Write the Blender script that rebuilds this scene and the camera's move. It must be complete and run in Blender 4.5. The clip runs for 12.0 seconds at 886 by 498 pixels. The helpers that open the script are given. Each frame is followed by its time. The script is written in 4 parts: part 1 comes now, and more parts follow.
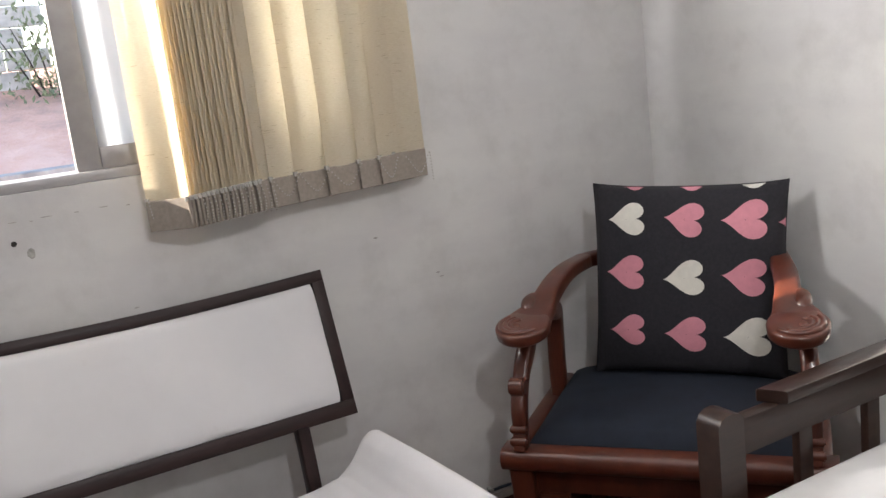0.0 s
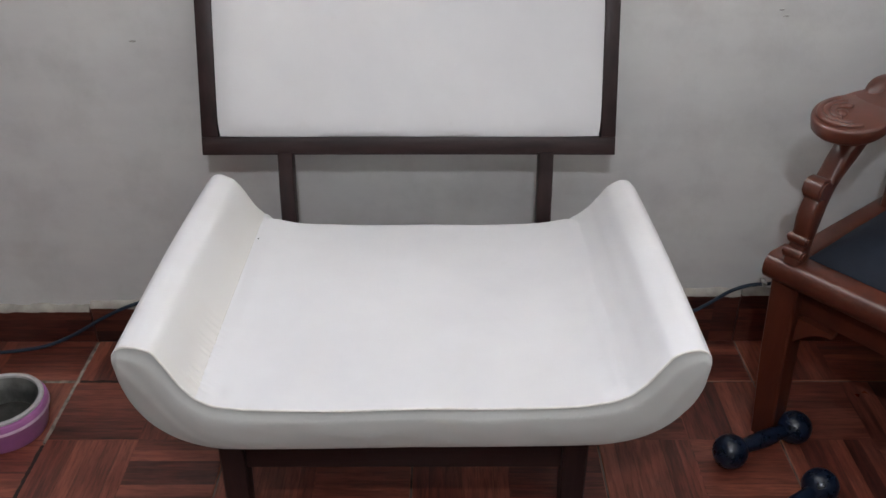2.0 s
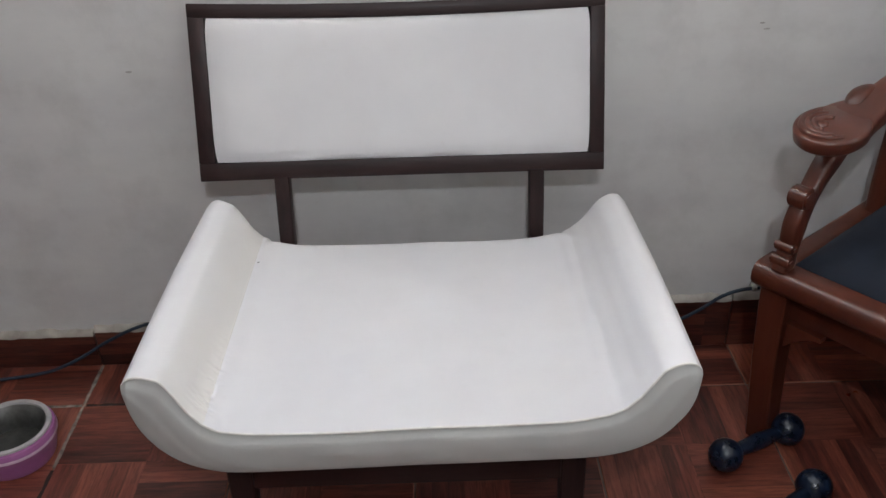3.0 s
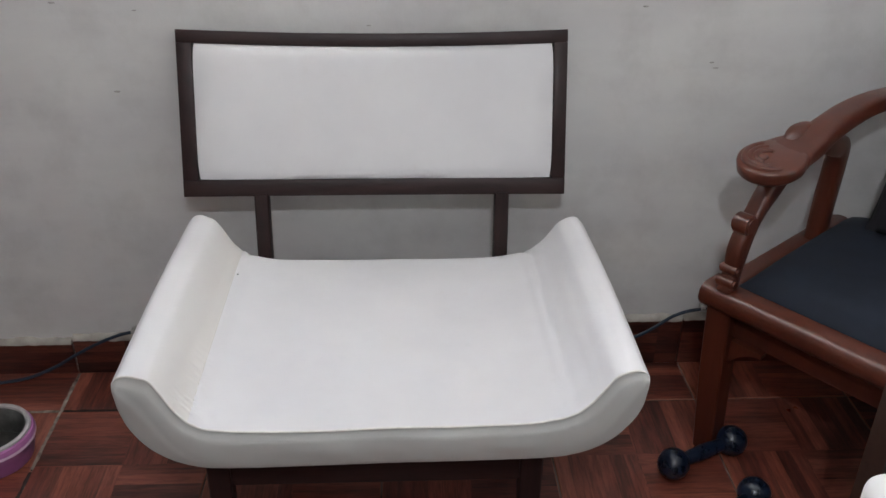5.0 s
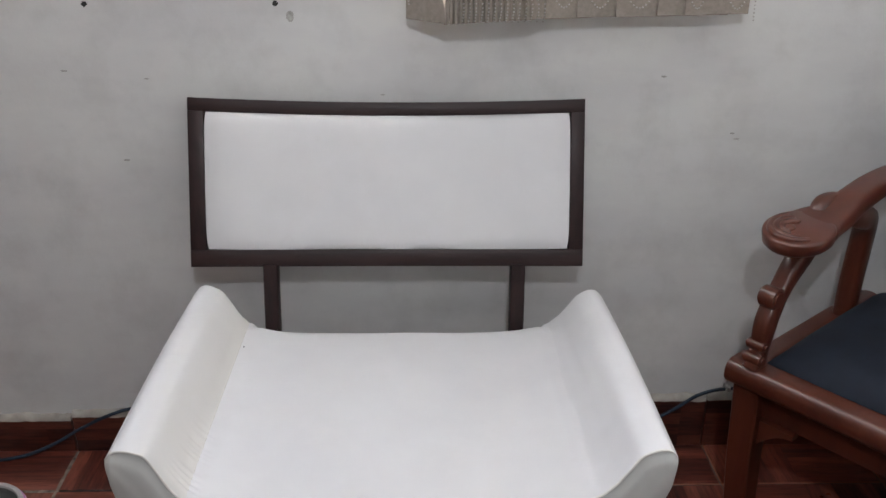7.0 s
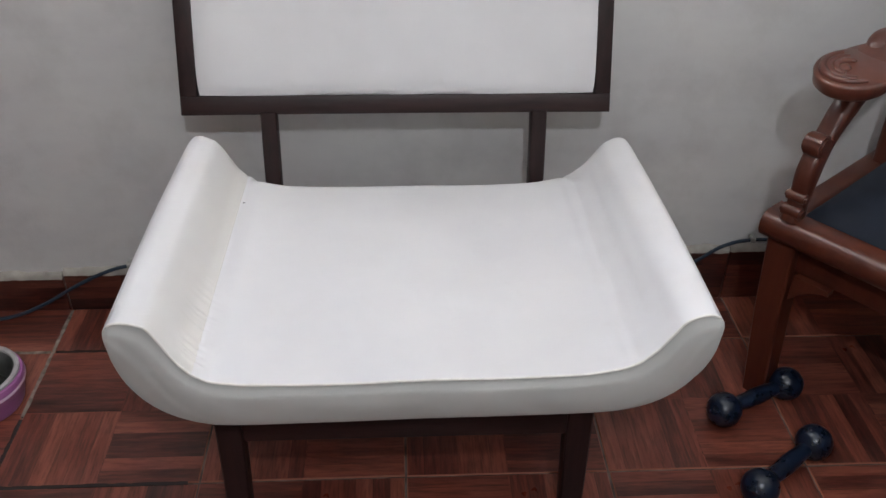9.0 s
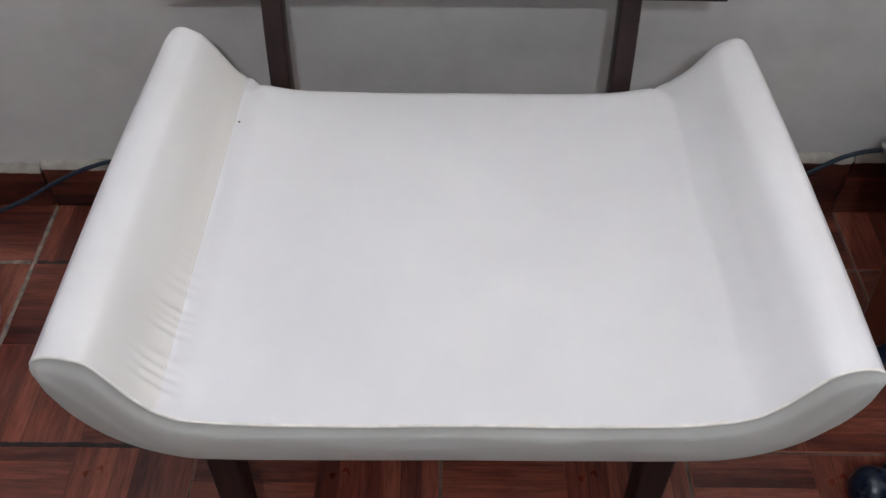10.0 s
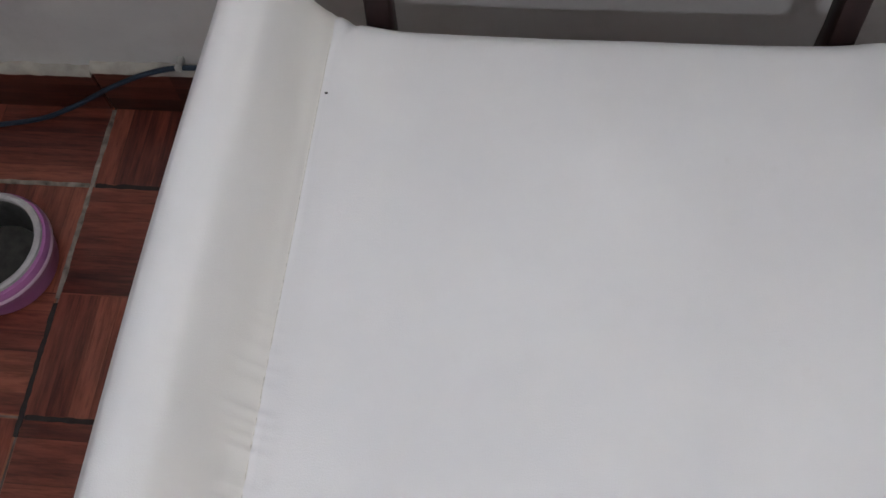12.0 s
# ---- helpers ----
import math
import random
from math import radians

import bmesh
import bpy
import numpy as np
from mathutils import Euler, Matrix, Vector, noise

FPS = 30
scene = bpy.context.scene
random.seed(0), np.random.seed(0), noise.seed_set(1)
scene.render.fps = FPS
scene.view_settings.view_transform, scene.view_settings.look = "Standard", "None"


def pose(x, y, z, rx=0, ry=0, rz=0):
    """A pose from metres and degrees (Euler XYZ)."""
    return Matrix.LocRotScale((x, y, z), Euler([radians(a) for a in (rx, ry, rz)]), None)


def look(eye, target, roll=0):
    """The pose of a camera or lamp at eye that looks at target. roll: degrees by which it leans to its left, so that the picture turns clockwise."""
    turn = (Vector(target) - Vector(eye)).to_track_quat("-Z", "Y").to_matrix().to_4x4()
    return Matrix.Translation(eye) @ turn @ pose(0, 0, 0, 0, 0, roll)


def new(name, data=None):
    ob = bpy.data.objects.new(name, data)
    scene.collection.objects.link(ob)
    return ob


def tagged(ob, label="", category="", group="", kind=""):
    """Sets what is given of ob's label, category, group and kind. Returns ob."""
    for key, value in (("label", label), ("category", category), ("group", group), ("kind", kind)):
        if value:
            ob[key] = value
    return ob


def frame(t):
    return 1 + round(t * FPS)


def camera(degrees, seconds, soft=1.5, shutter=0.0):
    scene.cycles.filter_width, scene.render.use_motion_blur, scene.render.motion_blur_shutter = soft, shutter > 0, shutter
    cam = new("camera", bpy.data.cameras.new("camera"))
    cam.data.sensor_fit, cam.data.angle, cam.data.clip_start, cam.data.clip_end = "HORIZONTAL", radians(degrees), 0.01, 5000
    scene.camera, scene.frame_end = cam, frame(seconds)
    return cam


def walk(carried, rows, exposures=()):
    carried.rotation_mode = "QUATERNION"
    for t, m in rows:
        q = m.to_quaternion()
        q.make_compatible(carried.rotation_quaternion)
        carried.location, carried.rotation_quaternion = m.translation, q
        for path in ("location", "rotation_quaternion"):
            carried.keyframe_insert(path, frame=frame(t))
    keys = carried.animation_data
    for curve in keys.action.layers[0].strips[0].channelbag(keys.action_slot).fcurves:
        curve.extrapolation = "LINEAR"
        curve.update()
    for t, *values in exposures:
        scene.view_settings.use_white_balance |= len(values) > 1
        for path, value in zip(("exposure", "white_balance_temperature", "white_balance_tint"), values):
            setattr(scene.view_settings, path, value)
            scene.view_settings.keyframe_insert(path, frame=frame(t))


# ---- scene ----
cam = camera(52.4, 12.0)
PATH = [
    (0, (-0.258, -1.952, 1.28), (0.676, -0.228, 0.888), -6.8),
    (0.3, (-0.19, -1.858, 1.266), (0.577, -0.059, 0.852), -4.2),
    (0.6, (-0.132, -1.797, 1.254), (0.425, 0.063, 0.772), -2.9),
    (0.8, (-0.094, -1.77, 1.26), (0.279, 0.089, 0.625), -2.0),
    (1, (0.004, -1.749, 1.268), (0.206, 0.056, 0.432), 0.6),
    (1.2, (0.059, -1.723, 1.276), (0.192, 0.007, 0.281), 3.3),
    (1.5, (0.101, -1.734, 1.267), (0.147, -0.019, 0.239), 2.9),
    (2, (0.123, -1.718, 1.274), (0.126, -0.002, 0.248), 0.0),
    (2.5, (0.125, -1.699, 1.282), (0.13, 0.017, 0.255), -1.4),
    (3, (0.123, -1.735, 1.322), (0.136, -0.018, 0.297), -1.6),
    (4.8, (0.096, -1.84, 1.38), (0.196, -0.103, 0.394), 0.9),
    (5, (0.108, -1.84, 1.363), (0.204, -0.097, 0.387), 0.9),
    (5.5, (0.116, -1.811, 1.336), (0.218, -0.067, 0.362), 1.5),
    (6, (0.117, -1.799, 1.34), (0.215, 0.001, 0.473), 1.3),
    (6.5, (0.108, -1.798, 1.326), (0.186, 0.037, 0.535), 1.0),
    (7, (0.107, -1.796, 1.315), (0.177, 0.031, 0.504), 0.8),
    (7.5, (0.098, -1.779, 1.302), (0.172, 0.013, 0.416), 1.0),
    (7.7, (0.093, -1.778, 1.305), (0.159, -0.013, 0.366), 0.9),
    (9.3, (0.059, -1.568, 1.256), (0.157, 0.044, 0.075), 1.0),
    (9.5, (0.077, -1.468, 1.25), (0.173, 0.096, 0.007), 1.2),
    (10, (0.074, -1.237, 1.232), (0.06, 0.109, -0.247), 0.1),
    (10.3, (0.027, -1.096, 1.221), (-0.073, 0.122, -0.362), -1.2),
    (10.5, (-0.02, -1.006, 1.208), (-0.105, 0.161, -0.415), -0.5),
    (11, (-0.036, -0.896, 1.185), (-0.131, 0.08, -0.558), -2.1),
    (11.5, (-0.018, -0.843, 1.196), (-0.182, 0.076, -0.575), -5.3),
    (12, (-0.006, -0.833, 1.185), (-0.179, 0.064, -0.595), -6.6),
]
walk(cam, [(t, look(eye, target, roll)) for t, eye, target, roll in PATH], exposures=((0, 2.28, 6650, 12.4), (1, 2.27, 6450, 11.5), (1.5, 2.52, 6350, 10.8), (2.5, 2.43, 6350, 10), (5.2, 2.37, 6350, 9.9), (5.8, 2.27, 6380, 9.9), (6.5, 2.38, 6350, 10.1), (7.0, 2.41, 6330, 10.1), (7.5, 2.25, 6330, 10.1), (9.5, 2.54, 6330, 10.4), (10.2, 2.27, 6280, 10.8), (11, 2.12, 6260, 11.0), (12, 1.97, 6300, 10.6)))

# ---- world and light ----
world = bpy.data.worlds.new("world")
scene.world = world
world.use_nodes = True
sky = world.node_tree.nodes.new("ShaderNodeTexSky")
sky.sky_type, sky.sun_disc = "NISHITA", False
sky.sun_elevation, sky.sun_rotation = radians(21), radians(-64)
world.node_tree.links.new(sky.outputs[0], world.node_tree.nodes["Background"].inputs[0])
world.node_tree.nodes["Background"].inputs[1].default_value = 0.15
SUN_WAY = Vector((1.0, -0.48, -0.42))
sun = new("sun", bpy.data.lights.new("sun", "SUN"))
sun.data.energy, sun.data.angle, sun.data.color = 5.0, radians(0.5), (1.0, 0.93, 0.82)
sun.matrix_world = look((-6, 4, 5), Vector((-6, 4, 5)) + SUN_WAY)

LAMP = Vector((0.14, -2.1, 2.02))
bulb = new("bulb_light", bpy.data.lights.new("bulb_light", "POINT"))
bulb.data.energy, bulb.data.shadow_soft_size, bulb.data.color = 8.2, 0.032, (0.93, 0.96, 1.0)
bulb.location = LAMP

# area lamp added for daylight, upper open half of the window; tilted up off the seat
daylight = new("window_daylight", bpy.data.lights.new("window_daylight", "AREA"))
daylight.data.shape, daylight.data.size, daylight.data.size_y = "RECTANGLE", 0.24, 0.52
daylight.data.energy, daylight.data.color = 10.5, (0.97, 0.985, 1.0)
daylight.matrix_world = look((-0.28, 0.03, 1.93), (0.72, -0.57, 2.63))


# ---- materials ----
class Nodes:
    def __init__(self, name):
        self.m = bpy.data.materials.new(name)
        self.m.use_nodes = True
        self.t = self.m.node_tree
        self.b = self.t.nodes["Principled BSDF"]

    def add(self, kind, **inputs):
        n = self.t.nodes.new(kind)
        for k, v in inputs.items():
            n.inputs[k.replace("_", " ")].default_value = v
        return n

    def link(self, a, b):
        self.t.links.new(a, b)

    def coords(self, scale=(1, 1, 1), kind="Object"):
        c = self.add("ShaderNodeTexCoord")
        mp = self.add("ShaderNodeMapping")
        mp.inputs["Scale"].default_value = scale
        self.link(c.outputs[kind], mp.inputs[0])
        return mp.outputs[0]

    def noise(self, vec, scale, detail=4, rough=0.55):
        n = self.add("ShaderNodeTexNoise", Scale=scale, Detail=detail, Roughness=rough)
        self.link(vec, n.inputs["Vector"])
        return n.outputs[0]

    def ramp(self, fac, stops):
        r = self.add("ShaderNodeValToRGB")
        e = r.color_ramp.elements
        while len(e) < len(stops):
            e.new(0.5)
        for el, (p, c) in zip(e, stops):
            el.position, el.color = p, (*c, 1)
        self.link(fac, r.inputs[0])
        return r.outputs[0]

    def mix(self, fac, a, b, mode="MIX"):
        x = self.t.nodes.new("ShaderNodeMix")
        x.data_type, x.blend_type = "RGBA", mode
        for s, v in ((x.inputs[0], fac), (x.inputs[6], a), (x.inputs[7], b)):
            if hasattr(v, "links"):
                self.link(v, s)
            else:
                s.default_value = v if isinstance(v, float) else (*v, 1)
        return x.outputs[2]

    def math(self, op, a, b=0.0):
        x = self.t.nodes.new("ShaderNodeMath")
        x.operation = op
        for s, v in ((x.inputs[0], a), (x.inputs[1], b)):
            if hasattr(v, "links"):
                self.link(v, s)
            else:
                s.default_value = v
        return x.outputs[0]

    def bump(self, height, strength, distance=0.002):
        x = self.add("ShaderNodeBump", Strength=strength, Distance=distance)
        self.link(height, x.inputs["Height"])
        self.link(x.outputs[0], self.b.inputs["Normal"])

    def rough(self, v):
        if hasattr(v, "links"):
            self.link(v, self.b.inputs["Roughness"])
        else:
            self.b.inputs["Roughness"].default_value = v

    def colour(self, c):
        if hasattr(c, "links"):
            self.link(c, self.b.inputs["Base Color"])
        else:
            self.b.inputs["Base Color"].default_value = (*c, 1)


def painted_wall():
    n = Nodes("painted_plaster")
    v = n.coords()
    big = n.ramp(n.noise(v, 1.3, 3), [(0.3, (0.585, 0.58, 0.578)), (0.7, (0.66, 0.652, 0.63))])
    smudge = n.ramp(n.noise(v, 7, 6, 0.65), [(0.48, (1, 1, 1)), (0.78, (0.84, 0.835, 0.83))])
    # wiped and repainted bands, wider than high
    wiped = n.ramp(n.noise(n.coords((1.0, 1.0, 2.6)), 3.2, 5, 0.6), [(0.38, (0.93, 0.925, 0.94)), (0.6, (1, 1, 1))])
    n.colour(n.mix(1.0, n.mix(1.0, big, smudge, "MULTIPLY"), wiped, "MULTIPLY"))
    n.rough(0.62)
    h = n.math("ADD", n.noise(v, 9, 3), n.math("MULTIPLY", n.noise(v, 160, 2), 0.12))
    n.bump(h, 0.35, 0.006)
    return n.m


def plain(name, colour, rough=0.6, metal=0.0, grain=60, amount=0.12, bump=0.1):
    n = Nodes(name)
    v = n.coords()
    f = n.noise(v, grain, 5)
    lo = tuple(c * (1 - amount) for c in colour)
    hi = tuple(min(1, c * (1 + amount)) for c in colour)
    n.colour(n.ramp(f, [(0.3, lo), (0.7, hi)]))
    n.rough(n.math("ADD", n.math("MULTIPLY", f, 0.15), rough - 0.07))
    n.b.inputs["Metallic"].default_value = metal
    n.bump(f, bump, 0.001)
    return n.m


def white_upholstery(name, yellowing, value=1.0):
    n = Nodes(name)
    v = n.coords()
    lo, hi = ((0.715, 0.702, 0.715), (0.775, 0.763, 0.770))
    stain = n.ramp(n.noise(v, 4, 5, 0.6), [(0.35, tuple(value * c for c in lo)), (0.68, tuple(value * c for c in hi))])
    spots = n.ramp(n.noise(v, 28, 3, 0.5), [(0.68, (1, 1, 1)), (0.82, (0.96, 0.955, 0.945))])
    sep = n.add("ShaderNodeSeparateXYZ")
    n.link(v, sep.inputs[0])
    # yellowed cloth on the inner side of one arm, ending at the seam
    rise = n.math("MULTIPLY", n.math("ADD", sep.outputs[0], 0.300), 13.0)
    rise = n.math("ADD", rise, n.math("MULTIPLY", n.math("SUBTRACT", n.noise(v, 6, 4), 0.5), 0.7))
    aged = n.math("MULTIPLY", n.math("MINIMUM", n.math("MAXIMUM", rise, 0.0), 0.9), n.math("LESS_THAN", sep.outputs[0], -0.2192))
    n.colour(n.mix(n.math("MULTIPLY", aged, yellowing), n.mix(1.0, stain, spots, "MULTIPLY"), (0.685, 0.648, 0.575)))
    n.rough(0.46)
    n.b.inputs["Specular IOR Level"].default_value = 0.4
    weave = n.add("ShaderNodeTexVoronoi", Scale=900.0)
    n.link(v, weave.inputs["Vector"])
    h = n.math("ADD", n.math("MULTIPLY", weave.outputs[0], 0.25), n.noise(v, 14, 4))
    n.bump(h, 0.22, 0.003)
    return n.m


def wood(name, dark, light, along=(1, 1, 12), rough=0.35, coat=0.3, gloss=0.5, relief=0.12, detail=7):
    """along: small in the direction of the grain"""
    n = Nodes(name)
    v = n.coords(along)
    f = n.noise(v, 4.0, detail, 0.62)
    fine = n.noise(v, 26.0, min(4, detail), 0.6)
    c = n.ramp(n.math("ADD", n.math("MULTIPLY", f, 0.8), n.math("MULTIPLY", fine, 0.2)), [(0.30, dark), (0.70, light)])
    n.colour(c)
    n.rough(n.math("ADD", n.math("MULTIPLY", fine, 0.2), rough - 0.1))
    n.b.inputs["Coat Weight"].default_value = coat
    n.b.inputs["Specular IOR Level"].default_value = gloss
    n.b.inputs["Coat Roughness"].default_value = 0.22
    n.bump(fine, relief, 0.0015)
    return n.m


def parquet(name, axis, deep=1.0):
    """glazed tile print of narrow wooden strips; axis: 0 runs along x, 1 along y, 2 and 3 the same on upright tiles"""
    n = Nodes(name)
    c = n.add("ShaderNodeTexCoord")
    info = n.add("ShaderNodeObjectInfo")
    sep = n.add("ShaderNodeSeparateXYZ")
    n.link(c.outputs["Object"], sep.inputs[0])
    run, across = [(sep.outputs[a], sep.outputs[b]) for a, b in ((0, 1), (1, 0), (0, 2), (1, 2))][axis]
    half = n.math("FLOOR", n.math("DIVIDE", across, 0.187))
    strip = n.math("FLOOR", n.math("DIVIDE", across, 0.0312))
    seed = n.math("ADD", n.math("MULTIPLY", strip, 3.7), n.math("MULTIPLY", info.outputs["Random"], 91.0))
    seed = n.math("ADD", seed, n.math("MULTIPLY", n.math("FLOOR", n.math("DIVIDE", run, 0.187)), 17.3))
    cell = n.add("ShaderNodeTexWhiteNoise")
    cell.noise_dimensions = "1D"
    n.link(seed, cell.inputs["W"])
    comb = n.add("ShaderNodeCombineXYZ")
    n.link(n.math("MULTIPLY", run, 5.0), comb.inputs[0])
    n.link(n.math("MULTIPLY", across, 48.0), comb.inputs[1])
    n.link(seed, comb.inputs[2])
    grain = n.noise(comb.outputs[0], 1.4, 6, 0.65)
    tone = n.math("ADD", n.math("MULTIPLY", cell.outputs[0], 0.36), n.math("MULTIPLY", grain, 0.84))
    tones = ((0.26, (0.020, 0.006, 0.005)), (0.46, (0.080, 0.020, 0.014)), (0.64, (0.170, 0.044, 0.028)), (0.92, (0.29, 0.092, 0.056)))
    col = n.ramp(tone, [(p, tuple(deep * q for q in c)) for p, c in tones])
    streak = n.ramp(n.noise(comb.outputs[0], 3.6, 4, 0.7), [(0.36, (0.60, 0.56, 0.54)), (0.52, (1, 1, 1))])
    col = n.mix(1.0, col, streak, "MULTIPLY")
    fr = n.math("FRACT", n.math("DIVIDE", across, 0.0312))
    edge = n.math("LESS_THAN", fr, 0.05)
    col = n.mix(n.math("MULTIPLY", edge, 0.38), col, (0.02, 0.007, 0.005))
    dust = n.noise(c.outputs["Object"], 11, 5)
    col = n.mix(n.math("MULTIPLY", n.math("SUBTRACT", dust, 0.45), 0.12), col, (0.35, 0.30, 0.26))
    n.colour(col)
    n.rough(n.math("ADD", n.math("MULTIPLY", dust, 0.25), 0.2))
    n.bump(grain, 0.08, 0.001)
    return n.m


def slat_fabric():
    n = Nodes("blind_fabric")
    v = n.coords((1, 1, 1))
    weave = n.noise(n.coords((40, 40, 260)), 3.0, 3)
    slub = n.noise(n.coords((30, 30, 420)), 1.2, 2, 0.4)
    col = n.ramp(weave, [(0.3, (0.80, 0.755, 0.65)), (0.7, (0.89, 0.855, 0.77))])
    col = n.mix(n.math("MULTIPLY", n.math("GREATER_THAN", slub, 0.72), 0.45), col, (0.35, 0.27, 0.15))
    d = n.add("ShaderNodeBsdfDiffuse")
    tr = n.add("ShaderNodeBsdfTranslucent")
    n.link(col, d.inputs[0])
    n.link(n.mix(1.0, col, (1.0, 0.965, 0.91), "MULTIPLY"), tr.inputs[0])
    m = n.add("ShaderNodeMixShader")
    m.inputs[0].default_value = 0.68
    n.link(d.outputs[0], m.inputs[1])
    n.link(tr.outputs[0], m.inputs[2])
    n.link(m.outputs[0], n.t.nodes["Material Output"].inputs[0])
    return n.m


def glass_pane():
    n = Nodes("window_glass")
    n.colour((1, 1, 1))
    n.rough(0.0)
    n.b.inputs["Transmission Weight"].default_value = 1.0
    n.b.inputs["IOR"].default_value = 1.45
    return n.m


def frosted_pane():
    n = Nodes("frosted_glass")
    v = n.coords()
    tr = n.add("ShaderNodeBsdfTranslucent")
    tr.inputs[0].default_value = (0.70, 0.73, 0.76, 1)
    gl = n.add("ShaderNodeBsdfGlossy", Roughness=0.15)
    bump = n.add("ShaderNodeBump", Strength=0.3, Distance=0.002)
    n.link(n.noise(v, 120, 3), bump.inputs["Height"])
    n.link(bump.outputs[0], gl.inputs["Normal"])
    m = n.add("ShaderNodeMixShader")
    m.inputs[0].default_value = 0.08
    n.link(tr.outputs[0], m.inputs[1])
    n.link(gl.outputs[0], m.inputs[2])
    n.link(m.outputs[0], n.t.nodes["Material Output"].inputs[0])
    return n.m


def velvet():
    n = Nodes("navy_velvet")
    v = n.coords()
    f = n.noise(v, 22, 5, 0.6)
    n.colour(n.ramp(f, [(0.3, (0.0019, 0.0047, 0.0120)), (0.7, (0.0040, 0.0090, 0.0215))]))
    n.rough(0.85)
    n.b.inputs["Sheen Weight"].default_value = 0.03
    n.b.inputs["Sheen Roughness"].default_value = 0.4
    n.b.inputs["Sheen Tint"].default_value = (0.12, 0.22, 0.36, 1)
    n.bump(n.noise(v, 400, 2), 0.25, 0.001)
    return n.m


def red_earth():
    n = Nodes("red_earth")
    v = n.coords()
    f = n.noise(v, 1.6, 8, 0.68)
    n.colour(n.ramp(f, [(0.32, (0.46, 0.29, 0.23)), (0.5, (0.68, 0.39, 0.30)), (0.7, (0.76, 0.50, 0.41))]))
    n.rough(0.95)
    n.bump(f, 0.8, 0.12)
    return n.m


WALL = painted_wall()
# made-up dark beige for the unseen walls, lowers the light they bounce back
WALL_UNSEEN = plain("low_bounce_wall_paint", (0.36, 0.34, 0.31), 0.75, grain=3, amount=0.06)
CEIL = plain("white_ceiling_paint", (0.74, 0.73, 0.71), 0.8)
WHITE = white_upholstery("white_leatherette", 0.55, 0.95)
# front panel cloth darker than its own white: its shade is in the colour
PANEL_CLOTH = plain("shaded_off_white_cloth", (0.455, 0.46, 0.445), 0.75, grain=14, amount=0.04, bump=0.3)
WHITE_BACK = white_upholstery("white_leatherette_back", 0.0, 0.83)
PIPING = plain("white_piping", (0.74, 0.72, 0.68), 0.6)
STITCH = plain("grey_stitching", (0.58, 0.55, 0.50), 0.8, grain=300, amount=0.3)
DARKWOOD = wood("dark_stained_wood", (0.010, 0.005, 0.005), (0.030, 0.013, 0.012), (14, 14, 1.2), 0.5, 0.03, 0.28)
DARKWOOD_X = wood("dark_stained_wood_rail", (0.010, 0.005, 0.005), (0.030, 0.013, 0.012), (1.2, 14, 14), 0.5, 0.03, 0.28)
REDWOOD = wood("red_varnished_wood", (0.050, 0.0116, 0.0060), (0.108, 0.0268, 0.0134), (5, 5, 1.0), 0.33, 0.28, 0.5, 0.0, 4)
BROWNWOOD = wood("brown_varnished_wood", (0.013, 0.0058, 0.0040), (0.036, 0.0170, 0.0115), (1.5, 12, 12), 0.38, 0.25, 0.35)
TILE_X, TILE_Y = parquet("parquet_print_x", 0), parquet("parquet_print_y", 1)
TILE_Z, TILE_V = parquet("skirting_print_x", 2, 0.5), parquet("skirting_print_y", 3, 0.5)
TILE_SIDE = plain("tile_body", (0.25, 0.09, 0.05), 0.7)
GROUT = plain("dirty_grout", (0.13, 0.10, 0.085), 0.9, grain=18, amount=0.7)
GROUT_PALE = plain("pale_grout", (0.20, 0.18, 0.155), 0.9, grain=55, amount=0.55, bump=0.6)
CEMENT = plain("white_cement", (0.36, 0.335, 0.30), 0.9, grain=24, amount=0.28, bump=0.5)
VELVET = velvet()
SLAT = slat_fabric()
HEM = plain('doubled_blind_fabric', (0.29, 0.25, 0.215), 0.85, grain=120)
GLASS = glass_pane()
FROSTED = frosted_pane()
ALUMINIUM = plain("grey_aluminium", (0.36, 0.35, 0.35), 0.45, 0.3, 30, 0.08)
CHAIN = plain("clear_beads", (0.46, 0.44, 0.41), 0.25)
PILLOW = plain("black_cotton", (0.017, 0.016, 0.021), 0.9, grain=120, amount=0.3, bump=0.12)
PINK = plain("pink_print", (0.62, 0.25, 0.31), 0.85, grain=60, amount=0.06, bump=0.05)
CREAM = plain("white_print", (0.68, 0.66, 0.60), 0.85, grain=60, amount=0.06, bump=0.05)
NAVY = plain("navy_vinyl", (0.005, 0.010, 0.024), 0.28, grain=50, amount=0.3)
PURPLE = plain("purple_plastic", (0.37, 0.13, 0.33), 0.38, grain=40, amount=0.1)
PINKRIM = plain("pale_pink_plastic", (0.60, 0.43, 0.55), 0.4)
RIM_GREY = plain("pale_grey_rim", (0.40, 0.385, 0.39), 0.4, grain=40, amount=0.15)
GROUT_DARK = plain("black_dirt_grout", (0.018, 0.015, 0.014), 0.8, grain=50, amount=0.5, bump=0.6)
STEEL = plain("brushed_steel", (0.22, 0.22, 0.215), 0.33, 1.0, 90, 0.15)
DARKFOOD = plain("dark_water_residue", (0.026, 0.025, 0.022), 0.45, grain=60, amount=0.6, bump=0.8)
CABLE = plain("blue_cable", (0.014, 0.026, 0.045), 0.5)
HOLE = plain("dark_hole", (0.02, 0.018, 0.016), 0.9)
SMUDGE = plain("grey_smudge", (0.36, 0.35, 0.33), 0.8, grain=90, amount=0.3)
